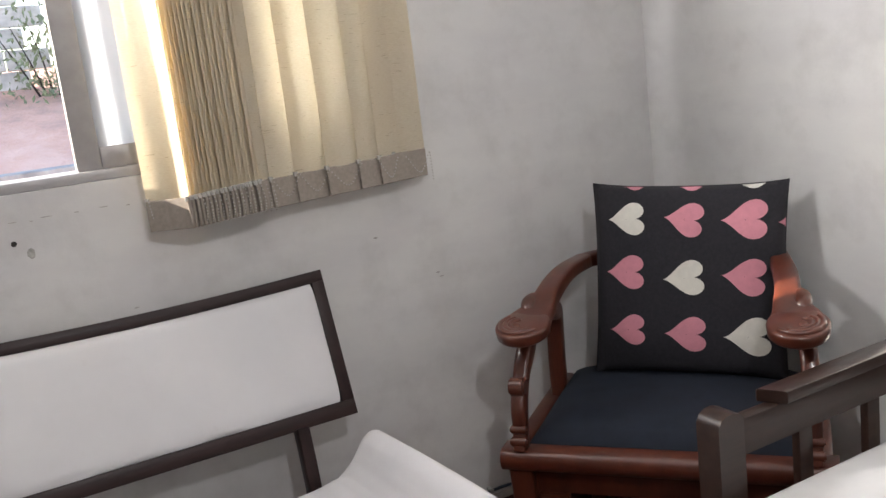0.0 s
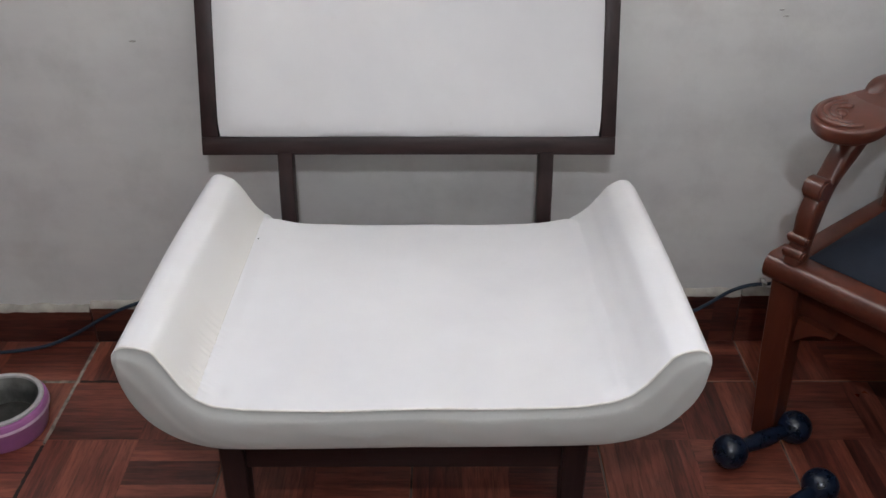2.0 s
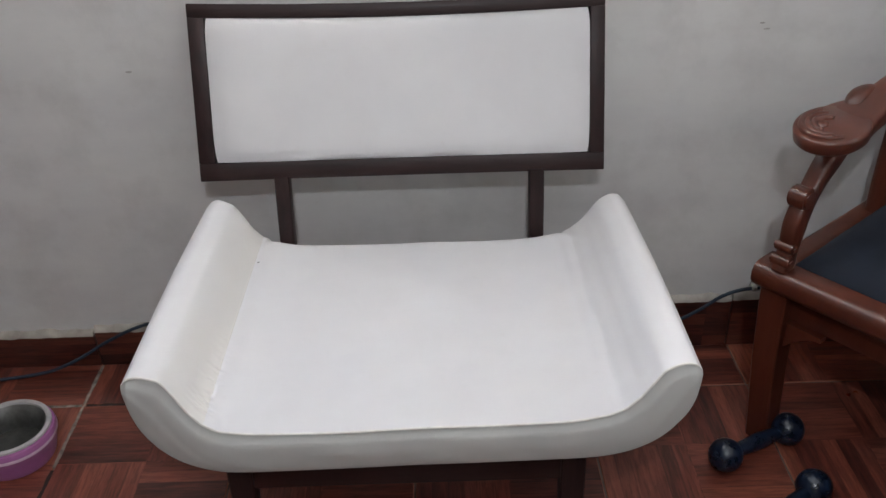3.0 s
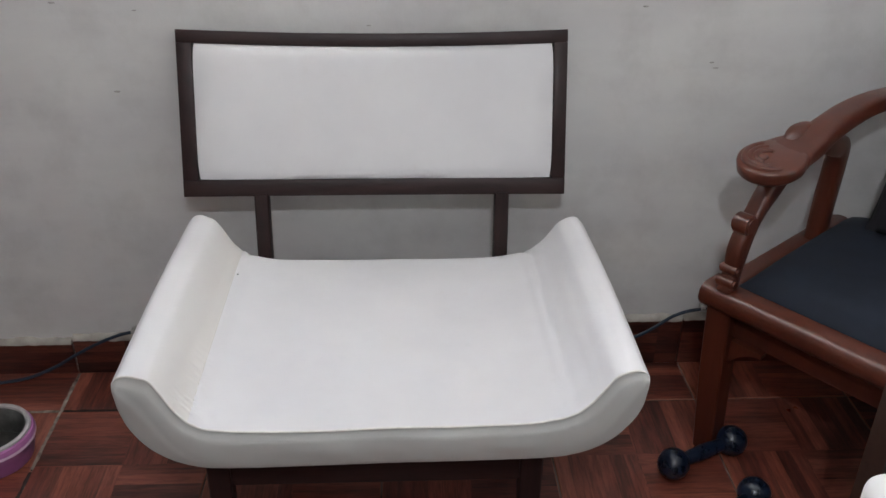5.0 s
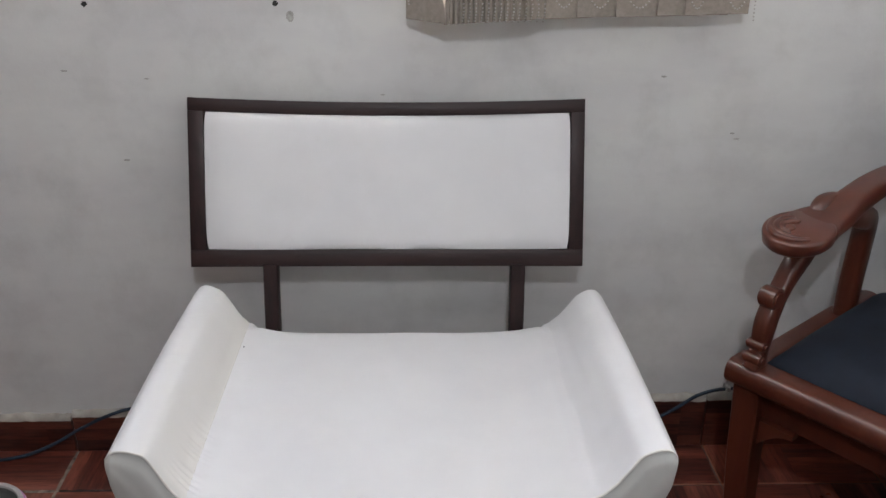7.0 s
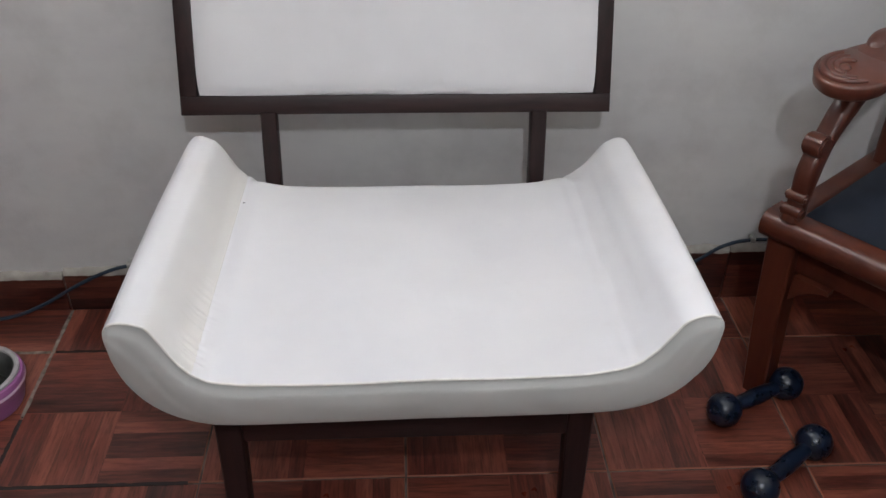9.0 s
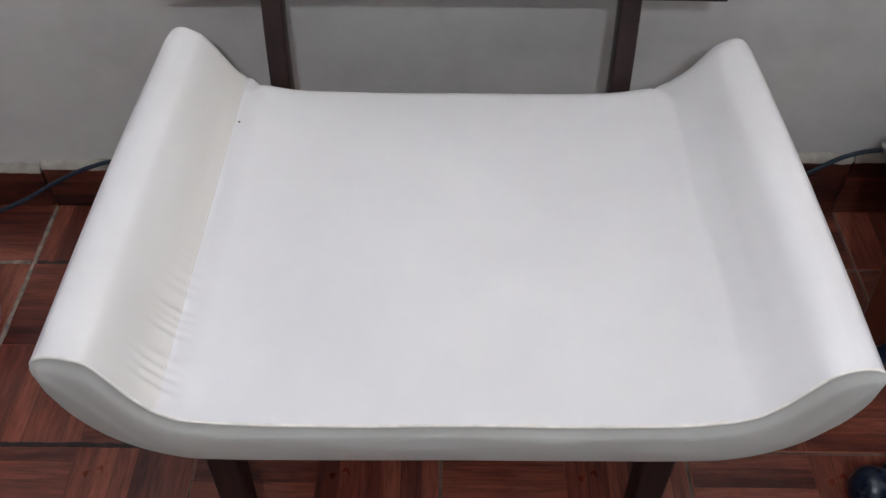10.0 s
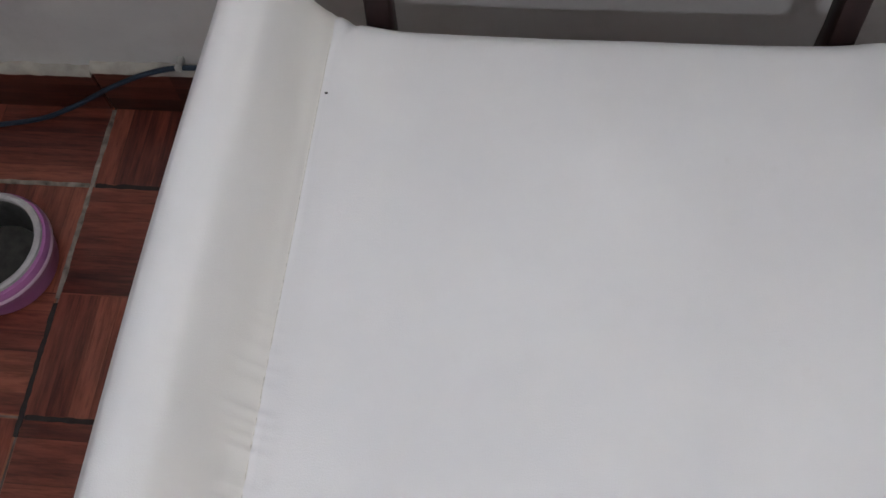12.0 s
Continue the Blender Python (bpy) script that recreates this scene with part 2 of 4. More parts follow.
SHEET = plain("white_sheet", (0.74, 0.73, 0.72), 0.8, grain=12, amount=0.05, bump=0.3)
BLOCK = plain("whitewashed_block", (0.56, 0.51, 0.48), 0.9, grain=9, amount=0.25, bump=0.5)
CONCRETE = plain("grey_concrete", (0.36, 0.33, 0.31), 0.9, grain=6, amount=0.35, bump=0.6)
EARTH = red_earth()
LEAF = plain("shrub_leaf", (0.21, 0.23, 0.13), 0.7, grain=30, amount=0.4)
WHITEPLASTIC = plain("white_plastic", (0.8, 0.8, 0.8), 0.4)
GLOW = Nodes("lamp_glow")
GLOW.b.inputs["Emission Color"].default_value = (0.96, 0.97, 1, 1)
GLOW.b.inputs["Emission Strength"].default_value = 3.0
GLOW = GLOW.m


# ---- mesh helpers ----
def part(name, bm, material, parent=None, label="", smooth=True, angle=40):
    me = bpy.data.meshes.new(name)
    bmesh.ops.recalc_face_normals(bm, faces=bm.faces)
    if smooth:
        for f in bm.faces:
            f.smooth = True
        for e in bm.edges:
            e.smooth = len(e.link_faces) == 2 and e.calc_face_angle(0) < radians(angle)
    bm.to_mesh(me)
    bm.free()
    for m in material if isinstance(material, (list, tuple)) else [material]:
        me.materials.append(m)
    ob = new(name, me)
    if parent is not None:
        ob.parent = parent
        ob.matrix_parent_inverse = parent.matrix_world.inverted()
    if label:
        ob["label"] = label
    return ob


def thing(name, place, label, category, group="", kind=""):
    ob = new(name)
    ob.location = place
    ob.empty_display_size = 0.1
    bpy.context.view_layer.update()
    return tagged(ob, label, category, group, kind)


def box(lo, hi, bevel=0.0, segments=2, bm=None, m=None):
    out = bm or bmesh.new()
    lo, hi = Vector(lo), Vector(hi)
    r = bmesh.ops.create_cube(out, size=1, matrix=Matrix.Translation((lo + hi) / 2) @ Matrix.Diagonal((*(hi - lo), 1)))
    if bevel:
        es = list({e for v in r["verts"] for e in v.link_edges})
        r = bmesh.ops.bevel(out, geom=es, offset=bevel, segments=segments, profile=0.5, affect="EDGES")
    if m is not None:
        bmesh.ops.transform(out, matrix=m, verts=list(out.verts))
    return out


def loft(rings, closed=True, caps=True, bm=None):
    out = bm or bmesh.new()
    rows = [[out.verts.new(p) for p in ring] for ring in rings]
    n = len(rows[0])
    for a, b in zip(rows, rows[1:]):
        for i in range(n if closed else n - 1):
            j = (i + 1) % n
            out.faces.new((a[i], a[j], b[j], b[i]))
    if caps:
        for r in (rows[0], rows[-1]):
            out.faces.new(r)
    return out


def smooth_line(points, count):
    """Catmull-Rom through points (tuples of any length), count samples"""
    p = np.array(points, float)
    p = np.vstack([2 * p[0] - p[1], p, 2 * p[-1] - p[-2]])
    out = []
    for s in np.linspace(0, len(points) - 1, count):
        i = min(int(s), len(points) - 2)
        f = s - i
        a, b, c, d = p[i:i + 4]
        out.append(0.5 * (2 * b + (c - a) * f + (2 * a - 5 * b + 4 * c - d) * f * f + (3 * b - a - 3 * c + d) * f ** 3))
    return out


def tube(points, radius, sides=10, count=40, bm=None):
    line = [Vector(q) for q in smooth_line(points, count)]
    rings = []
    for i, q in enumerate(line):
        d = (line[min(i + 1, count - 1)] - line[max(i - 1, 0)]).normalized()
        a = d.cross(Vector((0, 0, 1)) if abs(d.z) < 0.9 else Vector((1, 0, 0))).normalized()
        b = d.cross(a)
        r = radius(i / (count - 1)) if callable(radius) else radius
        rings.append([q + r * (math.cos(k * math.tau / sides) * a + math.sin(k * math.tau / sides) * b) for k in range(sides)])
    return loft(rings, bm=bm)


def sweep(stations, section, frame_side, bm=None):
    """stations: (place, half width, half height); section: unit outline; frame_side: direction of the width"""
    rings = []
    pts = [Vector(s[0]) for s in stations]
    for i, (q, w, h) in enumerate(stations):
        d = (pts[min(i + 1, len(pts) - 1)] - pts[max(i - 1, 0)]).normalized()
        side = Vector(frame_side)
        side = (side - d * side.dot(d)).normalized()
        up = d.cross(side)
        rings.append([Vector(q) + side * (w * a) + up * (h * b) for a, b in section])
    return loft(rings, bm=bm)


def rounded(n=16, power=3.2):
    out = []
    for k in range(n):
        c, s = math.cos(k * math.tau / n), math.sin(k * math.tau / n)
        out.append((math.copysign(abs(c) ** (2 / power), c), math.copysign(abs(s) ** (2 / power), s)))
    return out


def lathe(profile, sides=40, place=(0, 0, 0), closed=False):
    bm = bmesh.new()
    rings = []
    for k in range(sides):
        a = k * math.tau / sides
        rings.append([Vector(place) + Vector((r * math.cos(a), r * math.sin(a), z)) for r, z in profile])
    rows = [[bm.verts.new(p) for p in ring] for ring in rings]
    m = len(profile)
    for k in range(sides):
        a, b = rows[k], rows[(k + 1) % sides]
        for i in range(m if closed else m - 1):
            j = (i + 1) % m
            bm.faces.new((a[i], b[i], b[j], a[j]))
    bmesh.ops.remove_doubles(bm, verts=list(bm.verts), dist=1e-6)
    return bm


# ---- the room ----
XL, XR, YB, ZC = -2.3, 1.51, -3.3, 2.6
WX0, WX1, WZ0, WZ1 = -0.47, 0.60, 1.135, 2.25

wall = bmesh.new()
for lo, hi in (((XL, 0, 0), (WX0, 0.14, ZC)), ((WX1, 0, 0), (XR + 0.14, 0.14, ZC)), ((WX0, 0, 0), (WX1, 0.14, WZ0)), ((WX0, 0, WZ1), (WX1, 0.14, ZC))):
    box(lo, hi, bm=wall)
bmesh.ops.remove_doubles(wall, verts=list(wall.verts), dist=1e-5)
wall_north = tagged(part("wall_north", wall, WALL, smooth=False), "off-white painted plaster wall with smudges and drill holes", "wall", kind="structure")
tagged(part("wall_east", box((XR, YB, 0), (XR + 0.14, 0, ZC)), WALL, smooth=False), "off-white painted plaster wall", "wall", kind="structure")
# west and south walls are unseen; dark so that cast shadows stay strong
tagged(part("wall_west", box((XL - 0.14, YB, 0), (XL, 0.14, ZC)), WALL_UNSEEN, smooth=False), "unseen beige wall, kept dark to cut bounced light", "wall", kind="structure")
tagged(part("wall_south", box((XL - 0.14, YB - 0.14, 0), (XR + 0.14, YB, ZC)), WALL_UNSEEN, smooth=False), "unseen beige wall, kept dark to cut bounced light", "wall", kind="structure")
tagged(part("ceiling", box((XL - 0.14, YB - 0.14, ZC), (XR + 0.14, 0.14, ZC + 0.12)), CEIL, smooth=False), "plain white painted ceiling", "ceiling", kind="structure")
floor = tagged(part("floor", box((XL - 0.14, YB - 0.14, -0.15), (XR + 0.14, 0.14, -0.003)), GROUT, smooth=False), "red-brown parquet-look ceramic tile floor with dirty joints", "floor", kind="structure")


def spot(name, x, z, r, material, label, squash=1.0):
    bm = bmesh.new()
    ring = [(x + r * math.cos(k * math.tau / 14) * random.uniform(0.8, 1.15), -0.0007, z + squash * r * math.sin(k * math.tau / 14) * random.uniform(0.8, 1.15)) for k in range(14)]
    back = [(a, 0.001, c) for a, b, c in ring]
    part(name, loft([back, ring], bm=bm), material, wall_north, label)


spot("drill_hole", -0.156, 1.039, 0.0055, HOLE, "dark drilled hole in the plaster")
spot("drill_hole", -0.522, 1.035, 0.0055, HOLE, "dark drilled hole in the plaster")
spot("filled_hole", -0.129, 1.015, 0.008, SMUDGE, "grey filled hole", 1.3)
spot("scuff_mark", 0.777, 0.781, 0.005, SMUDGE, "small grey scuff", 0.4)
spot("scuff_mark", 0.787, 0.769, 0.007, SMUDGE, "small grey scuff", 0.25)
for x, r, flat in ((-0.151, 0.009, 0.12), (-0.117, 0.004, 0.3), (-0.086, 0.012, 0.08), (-0.031, 0.005, 0.2), (0.022, 0.010, 0.1), (0.071, 0.004, 0.3)):
    spot("plaster_chip", x, 1.081 + random.uniform(-0.003, 0.003), r, SMUDGE, "chip along the plaster edge", flat)
for x, z in ((-0.58, 0.905), (-0.42, 0.89), (0.05, 0.86), (-0.48, 0.72), (0.62, 0.90)):
    spot("scuff_mark", x, z, random.uniform(0.004, 0.009), SMUDGE, "faint grey scuff", 0.3)

# ---- the window in the wall ----
window = thing("window_1", (0.13, 0.07, WZ0), "grey aluminium sliding window slid half open, with frosted glass", "window", kind="structure")
A = 0.035
part("outer_frame", box((WX0, 0.015, WZ0), (WX0 + A, 0.115, WZ1), 0.003), ALUMINIUM, window)
part("outer_frame", box((WX1 - A, 0.015, WZ0), (WX1, 0.115, WZ1), 0.003), ALUMINIUM, window)
part("outer_frame", box((WX0 + A, 0.015, WZ1 - A), (WX1 - A, 0.115, WZ1), 0.003), ALUMINIUM, window)
part("window_sill", box((WX0 + A, 0.012, WZ0), (WX1 - A, 0.115, WZ0 + 0.022), 0.003), ALUMINIUM, window)


def sash(x0, x1, y, glass, label):
    z0, z1 = WZ0 + 0.022, WZ1 - A
    s = part("sash", box((x0, y, z0), (x0 + 0.05, y + 0.025, z1), 0.003), ALUMINIUM, window)
    part("stile", box((x1 - 0.05, y, z0), (x1, y + 0.025, z1), 0.003), ALUMINIUM, s)
    part("rail", box((x0 + 0.05, y, z0), (x1 - 0.05, y + 0.025, z0 + 0.045), 0.003), ALUMINIUM, s)
    part("rail", box((x0 + 0.05, y, z1 - 0.04), (x1 - 0.05, y + 0.025, z1), 0.003), ALUMINIUM, s)
    p = part("pane", box((x0 + 0.045, y + 0.010, z0 + 0.04), (x1 - 0.045, y + 0.014, z1 - 0.035)), glass, s, label, smooth=False)
    p.visible_shadow = glass is FROSTED


sash(-0.01, WX1 - A, 0.03, FROSTED, "frosted glass pane")
sash(0.02, WX1 - A - 0.02, 0.075, GLASS, "clear glass pane")

# ---- vertical blind, drawn to one side ----
blind = thing("vertical_blind", (0.42, -0.05, 1.03), "cream fabric vertical blind drawn half open before the window", "blind")
part("head_rail", box((-0.5, -0.085, 2.3), (0.8, -0.035, 2.345), 0.004), ALUMINIUM, blind)


def slat(x, y, turn, z0, width=0.089, curl=0.0):
    """one hanging strip: x, y its middle, turn its angle to the wall in degrees, curl the bend across it"""
    m = pose(x, y, 0, 0, 0, turn)
    n, top = 11, 2.30
    rings = []
    for z in (z0 + 0.062, 1.3, 1.6, 1.95, top):
        front, back = [], []
        for k in range(n):
            s = k / (n - 1) - 0.5
            bow = 0.004 * (1 - 4 * s * s) + 0.0015 * math.sin(9 * z + 20 * x + 3 * s) - curl * (1 - 4 * s * s) * (1 + 0.25 * math.sin(7 * z))
            front.append(m @ Vector((s * width, -bow, z)))
            back.append(m @ Vector((s * width, -bow + 0.0005, z)))
        rings.append(front + back[::-1])
    cloth = part("slat", loft(rings), SLAT, blind)
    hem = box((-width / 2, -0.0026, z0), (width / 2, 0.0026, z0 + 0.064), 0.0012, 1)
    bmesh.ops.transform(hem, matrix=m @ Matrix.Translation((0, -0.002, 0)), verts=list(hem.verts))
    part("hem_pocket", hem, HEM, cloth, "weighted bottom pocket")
    clip = box((-width / 2 - 0.004, -0.004, z0 + 0.058), (-width / 2 + 0.006, 0.004, z0 + 0.068), 0.001, 1)
    bmesh.ops.transform(clip, matrix=m, verts=list(clip.verts))
    part("chain_clip", clip, CHAIN, cloth)


slat(0.139, -0.072, -36, 1.019, 0.098, 0.017)
for k in range(18):
    slat(0.188 + 0.0100 * k, -0.066 + 0.003 * (k % 2), 64 - 1.1 * k + random.uniform(-1.5, 1.5), 1.018 + 0.0005 * k)
for k, (x, t) in enumerate(((0.402, 12), (0.462, 11), (0.536, 9), (0.616, 8), (0.668, 8), (0.707, 5))):
    slat(x, -0.062 + 0.003 * (k % 2), t, 1.025 + 0.002 * k)


def bead_chain(points, count):
    bm = bmesh.new()
    for q in smooth_line(points, count):
        bmesh.ops.create_icosphere(bm, subdivisions=1, radius=0.0019, matrix=Matrix.Translation(q))
    part("bead_chain", bm, CHAIN, blind, "clear plastic bead chain")


for a, b in ((0.36, 0.425), (0.425, 0.495), (0.495, 0.575), (0.62, 0.668), (0.69, 0.75)):
    bead_chain([(a, -0.078, 1.088), ((a + b) / 2, -0.084, 1.048), (b, -0.078, 1.090)], 15)
for k in range(14):
    x = 0.2 + 0.0115 * k
    bead_chain([(x, -0.106, 1.086 - random.uniform(0, 0.006)), (x + 0.004, -0.11, 1.05), (x + 0.002, -0.106, 1.026)], 9)
bead_chain([(0.757, -0.07, 1.088), (0.759, -0.07, 1.025)], 10)
bead_chain([(0.099, -0.07, 1.088), (0.103, -0.07, 1.05)], 7)

# ---- white chair ----
CX = 0.083
chair = thing("upholstered_chair", (CX, -0.45, 0), "wide white leatherette chair with rolled arms and dark wooden frame", "chair")
HALF_TOP = ((0.0, 0.415), (0.11, 0.415), (0.214, 0.4165), (0.262, 0.423), (0.288, 0.4325), (0.315, 0.456), (0.337, 0.490), (0.354, 0.517), (0.376, 0.531), (0.395, 0.530), (0.406, 0.519))
HALF_LOW = ((0.406, 0.494), (0.402, 0.463), (0.391, 0.429), (0.370, 0.396), (0.340, 0.370), (0.301, 0.352), (0.255, 0.345), (0.13, 0.344), (0.0, 0.345))


HN = 120


def seat_outline():
    top = smooth_line(HALF_TOP, HN)
    low = smooth_line(HALF_LOW, HN)
    right = list(top) + list(low[0:])
    left = [np.array((-x, z)) for x, z in right[::-1]]
    return [tuple(q) for q in right[:-1]] + [tuple(q) for q in left[:-1]]


OUT = seat_outline()


def inward(outline, d):
    """outline moved inwards by d"""
    n, res = len(outline), []
    for i in range(n):
        w = 1 - 0.6 * min(max((abs(outline[i][0]) - 0.335) / 0.06, 0), 1)
        a, b = Vector(outline[i - 1]), Vector(outline[(i + 1) % n])
        t = (b - a).normalized()
        res.append((outline[i][0] + t.y * -d * w * SIGN, outline[i][1] + t.x * d * w * SIGN))
    return res


area = sum(OUT[i - 1][0] * q[1] - q[0] * OUT[i - 1][1] for i, q in enumerate(OUT))
SIGN = 1 if area > 0 else -1
Y0, Y1 = -0.741, -0.170


def seat_ring(y, d, pucker=True):
    f = (y - Y0) / (Y1 - Y0)
    ring = []
    for x, z in inward(OUT, d):
        rise = min(max((z - 0.43) / 0.08, 0), 1)
        zz = z - (0.001 + 0.010 * rise) * f - 0.012 * min(max((x - 0.25) / 0.12, 0), 1) * min(max((z - 0.41) / 0.06, 0), 1)
        xx = x + 0.004 * math.sin(math.pi * min(max(f, 0), 1)) * math.copysign(1, x) * min(max((abs(x) - 0.33) / 0.04, 0), 1)
        tuck = min(max((-x - 0.355) / 0.045, 0), 1)
        xx += 0.004 * min(max(f, 0), 1) * tuck * tuck * (3 - 2 * tuck)
        if z > 0.40:
            # softness of the padding, a crease at the foot of each arm, puckers beside it
            zz += 0.0022 * noise.noise((x * 9, y * 9, 1.7)) * (abs(x) < 0.3)
            zz += 0.002 * math.exp(-(x / 0.2) ** 2) * math.sin(math.pi * min(max(f, 0), 1))
            crease = math.exp(-((abs(x) - 0.303) / 0.0030) ** 2)
            zz -= (0.0019 if x < 0 else 0.0) * crease
            zz -= 0.0022 * math.exp(-((x - 0.300) / 0.009) ** 2)
            near = math.exp(-((abs(x) - 0.309) / 0.014) ** 2) * max(0, 1 - f / 0.4)
            if pucker and x < 0:
                zz += 0.0042 * near * (0.6 + 1.3 * noise.noise((y * 45, 2, 4))) * (1 - 2 * abs(math.sin(y * 200 + 3 * noise.noise((y * 30, 0, 4)))))
            zz -= 0.0045 * math.exp(-((abs(x) - 0.286) / 0.020) ** 2 - ((y - Y0 - 0.026) / 0.024) ** 2)
            fold = math.exp(-((abs(x) - 0.30 + 0.25 * (f - 0.93)) / 0.006) ** 2) * max(0, (f - 0.86) / 0.14)
            zz -= 0.006 * fold
        # the front stands higher and a little further out than the back
        lean = min(max(1 - f, 0), 1) * (1 - 0.45 * min(max((abs(x) - 0.29) / 0.09, 0), 1))
        zz += (0.023 + 0.014 * x) * lean
        if x < 0 and z > 0.41:
            zz += 0.010 * math.exp(-((abs(x) - 0.343) / 0.019) ** 2)
        ring.append((CX + xx, y - 0.015 * lean, zz))
    return ring


def capped(rings, ends):
    """a loft of seat outlines, closed at the given ends across the padding"""
    bm = loft(rings, caps=False)
    count = len(OUT)
    bm.verts.ensure_lookup_table()
    for first in [e * count for e in ends]:
        for k in range(HN - 1):
            for s0 in (1, -1):
                q = [bm.verts[first + (s0 * j) % count] for j in (k, k + 1, 2 * HN - 2 - k, 2 * HN - 1 - k)]
                q = list(dict.fromkeys(q))
                if len(q) > 2:
                    bm.faces.new(q)
    return bm


rings = [seat_ring(Y0, 0.0, False)]
rings += [seat_ring(y, 0.0) for y in np.concatenate([np.linspace(Y0 + 0.004, -0.45, 130), np.linspace(-0.44, Y1 - 0.025, 30)])]
rings += [seat_ring(Y1 - 0.025 + 0.025 * math.sin(a), 0.022 * (1 - math.cos(a))) for a in np.linspace(0.25, 1.5, 6)]
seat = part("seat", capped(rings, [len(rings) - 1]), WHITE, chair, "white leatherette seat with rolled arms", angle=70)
edge = [Vector(q) for q in seat_ring(Y0, 0.0, False)]
columns = []
for k in list(range(-HN + 1, 0)) + list(range(HN)):
    top, low = edge[k], edge[(2 * HN - 1 - k) if k >= 0 else (-2 * HN + 1 - k)]
    deep = min(1, (top - low).length / 0.06)
    ends = min(max((abs(top.x - CX) - 0.20) / 0.14, 0), 1)
    column = []
    for s in np.linspace(0, 1, 18):
        out = 0.0075 * math.sin(math.pi * s ** 0.8) ** 0.7 - 0.0035 * math.exp(-((s - 0.09) / 0.07) ** 2)
        # slack cloth: slanting folds towards the rolled ends
        slant = (top.x - CX) * 26 * math.copysign(1, top.x - CX) + s * 5.5
        out += 0.0005 * ends * math.sin(slant * 2.1 + 2.5 * noise.noise((slant * 0.5, s * 2, top.x * 3))) * math.sin(math.pi * s)
        out += 0.0016 * noise.noise((top.x * 14, s * 2.4, 6.0)) * math.sin(math.pi * s)
        column.append(top.lerp(low, s) + Vector((0, -out * deep, 0)))
    columns.append(column)
part("front_panel", loft(columns, closed=False, caps=False), PANEL_CLOTH, seat, "off-white front panel of the seat, darkened for shade", angle=75)
front = [(q[0], q[1] - 0.001, q[2] + 0.0005) for q in seat_ring(Y0, 0.0, False)]
part("piping", tube([front[k] for k in range(-HN + 10, HN - 9, 4)], 0.0017, 8, 260), PIPING, seat, "thin white piping along the front edge")

seam = []
for y in np.linspace(Y0 + 0.03, Y1 - 0.05, 40):
    seam.append(min((q for q in seat_ring(y, 0.0)[HN:] if q[2] > 0.41 and q[0] < CX), key=lambda q: abs(q[0] - CX + 0.303)))
part("seam", tube([(x, y, z - 0.0001) for x, y, z in seam], 0.0005, 6, 160), STITCH, seat, "fine stitched seam at the foot of the arm")

speck = bmesh.new()
bmesh.ops.create_icosphere(speck, subdivisions=2, radius=0.0016, matrix=Matrix.Translation((-0.2143, -0.286, 0.4406)) @ Matrix.Diagonal((1.3, 0.8, 0.8, 1)))
part("thread_end", speck, HOLE, seat, "dark thread end in the crease")

TILT = math.atan(0.104 / 0.313)
BACK = Matrix.Translation((0.060, -0.128, 0.537)) @ Matrix.Rotation(-TILT, 4, "X")
BW, BH, T = 0.396, 0.338, 0.015


def bowed(x):
    """how far the curved back stands towards the wall at its middle"""
    return 0.009 * (1 - (x / BW) ** 2)


def back_part(name, lo, hi, material, parent, bevel=0.0018, label="", sag=0.0):
    bm = box(lo, hi, bevel)
    for x in np.linspace(lo[0], hi[0], 14)[1:-1] if hi[0] - lo[0] > 0.2 else ():
        bmesh.ops.bisect_plane(bm, geom=list(bm.verts) + list(bm.edges) + list(bm.faces), plane_co=(x, 0, 0), plane_no=(1, 0, 0))
    for v in bm.verts:
        v.co.y += bowed(v.co.x)
        v.co.z -= sag * (1 - (v.co.x / BW) ** 2)
    bmesh.ops.transform(bm, matrix=BACK, verts=list(bm.verts))
    return part(name, bm, material, parent, label)


frame_ob = back_part("backrest_frame", (-BW, -T, 0), (BW, T, 0.034), DARKWOOD_X, chair)
back_part("top_rail", (-BW, -T, BH - 0.026), (BW, T, BH), DARKWOOD_X, frame_ob, sag=0.008)
back_part("stile", (-BW, -T, 0.034), (-BW + 0.031, T, BH - 0.026), DARKWOOD, frame_ob)
back_part("stile", (BW - 0.028, -T, 0.034), (BW, T, BH - 0.026), DARKWOOD, frame_ob)

pad = bmesh.new()
nu, nv = 40, 24
pw, z0, z1 = BW - 0.0315, 0.0345, BH - 0.0265
grid = []
for j in range(nv + 1):
    row = []
    for i in range(nu + 1):
        a, b = 2 * i / nu - 1, 2 * j / nv - 1
        lift = (1 - abs(a) ** 14) * (1 - abs(b) ** 8)
        trim = 1 - 0.012 * (abs(a) * abs(b)) ** 8
        row.append(pad.verts.new(BACK @ Vector(((a * pw + 0.0015 * (1 + a)) * trim, -0.0125 + bowed(a * pw) - 0.010 * lift ** 0.6 + 0.0012 * noise.noise((a * 4, b * 3, 2)), (z0 + z1) / 2 + b * (z1 - z0) / 2 * trim - 0.008 * (1 - a * a) * max(0, b)))))
    grid.append(row)
for j in range(nv):
    for i in range(nu):
        pad.faces.new((grid[j][i], grid[j][i + 1], grid[j + 1][i + 1], grid[j + 1][i]))
back = bmesh.ops.extrude_face_region(pad, geom=list(pad.faces))
bmesh.ops.translate(pad, vec=BACK.to_3x3() @ Vector((0, 0.022, 0)), verts=[v for v in back["geom"] if isinstance(v, bmesh.types.BMVert)])
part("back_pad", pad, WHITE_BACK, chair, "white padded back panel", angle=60)

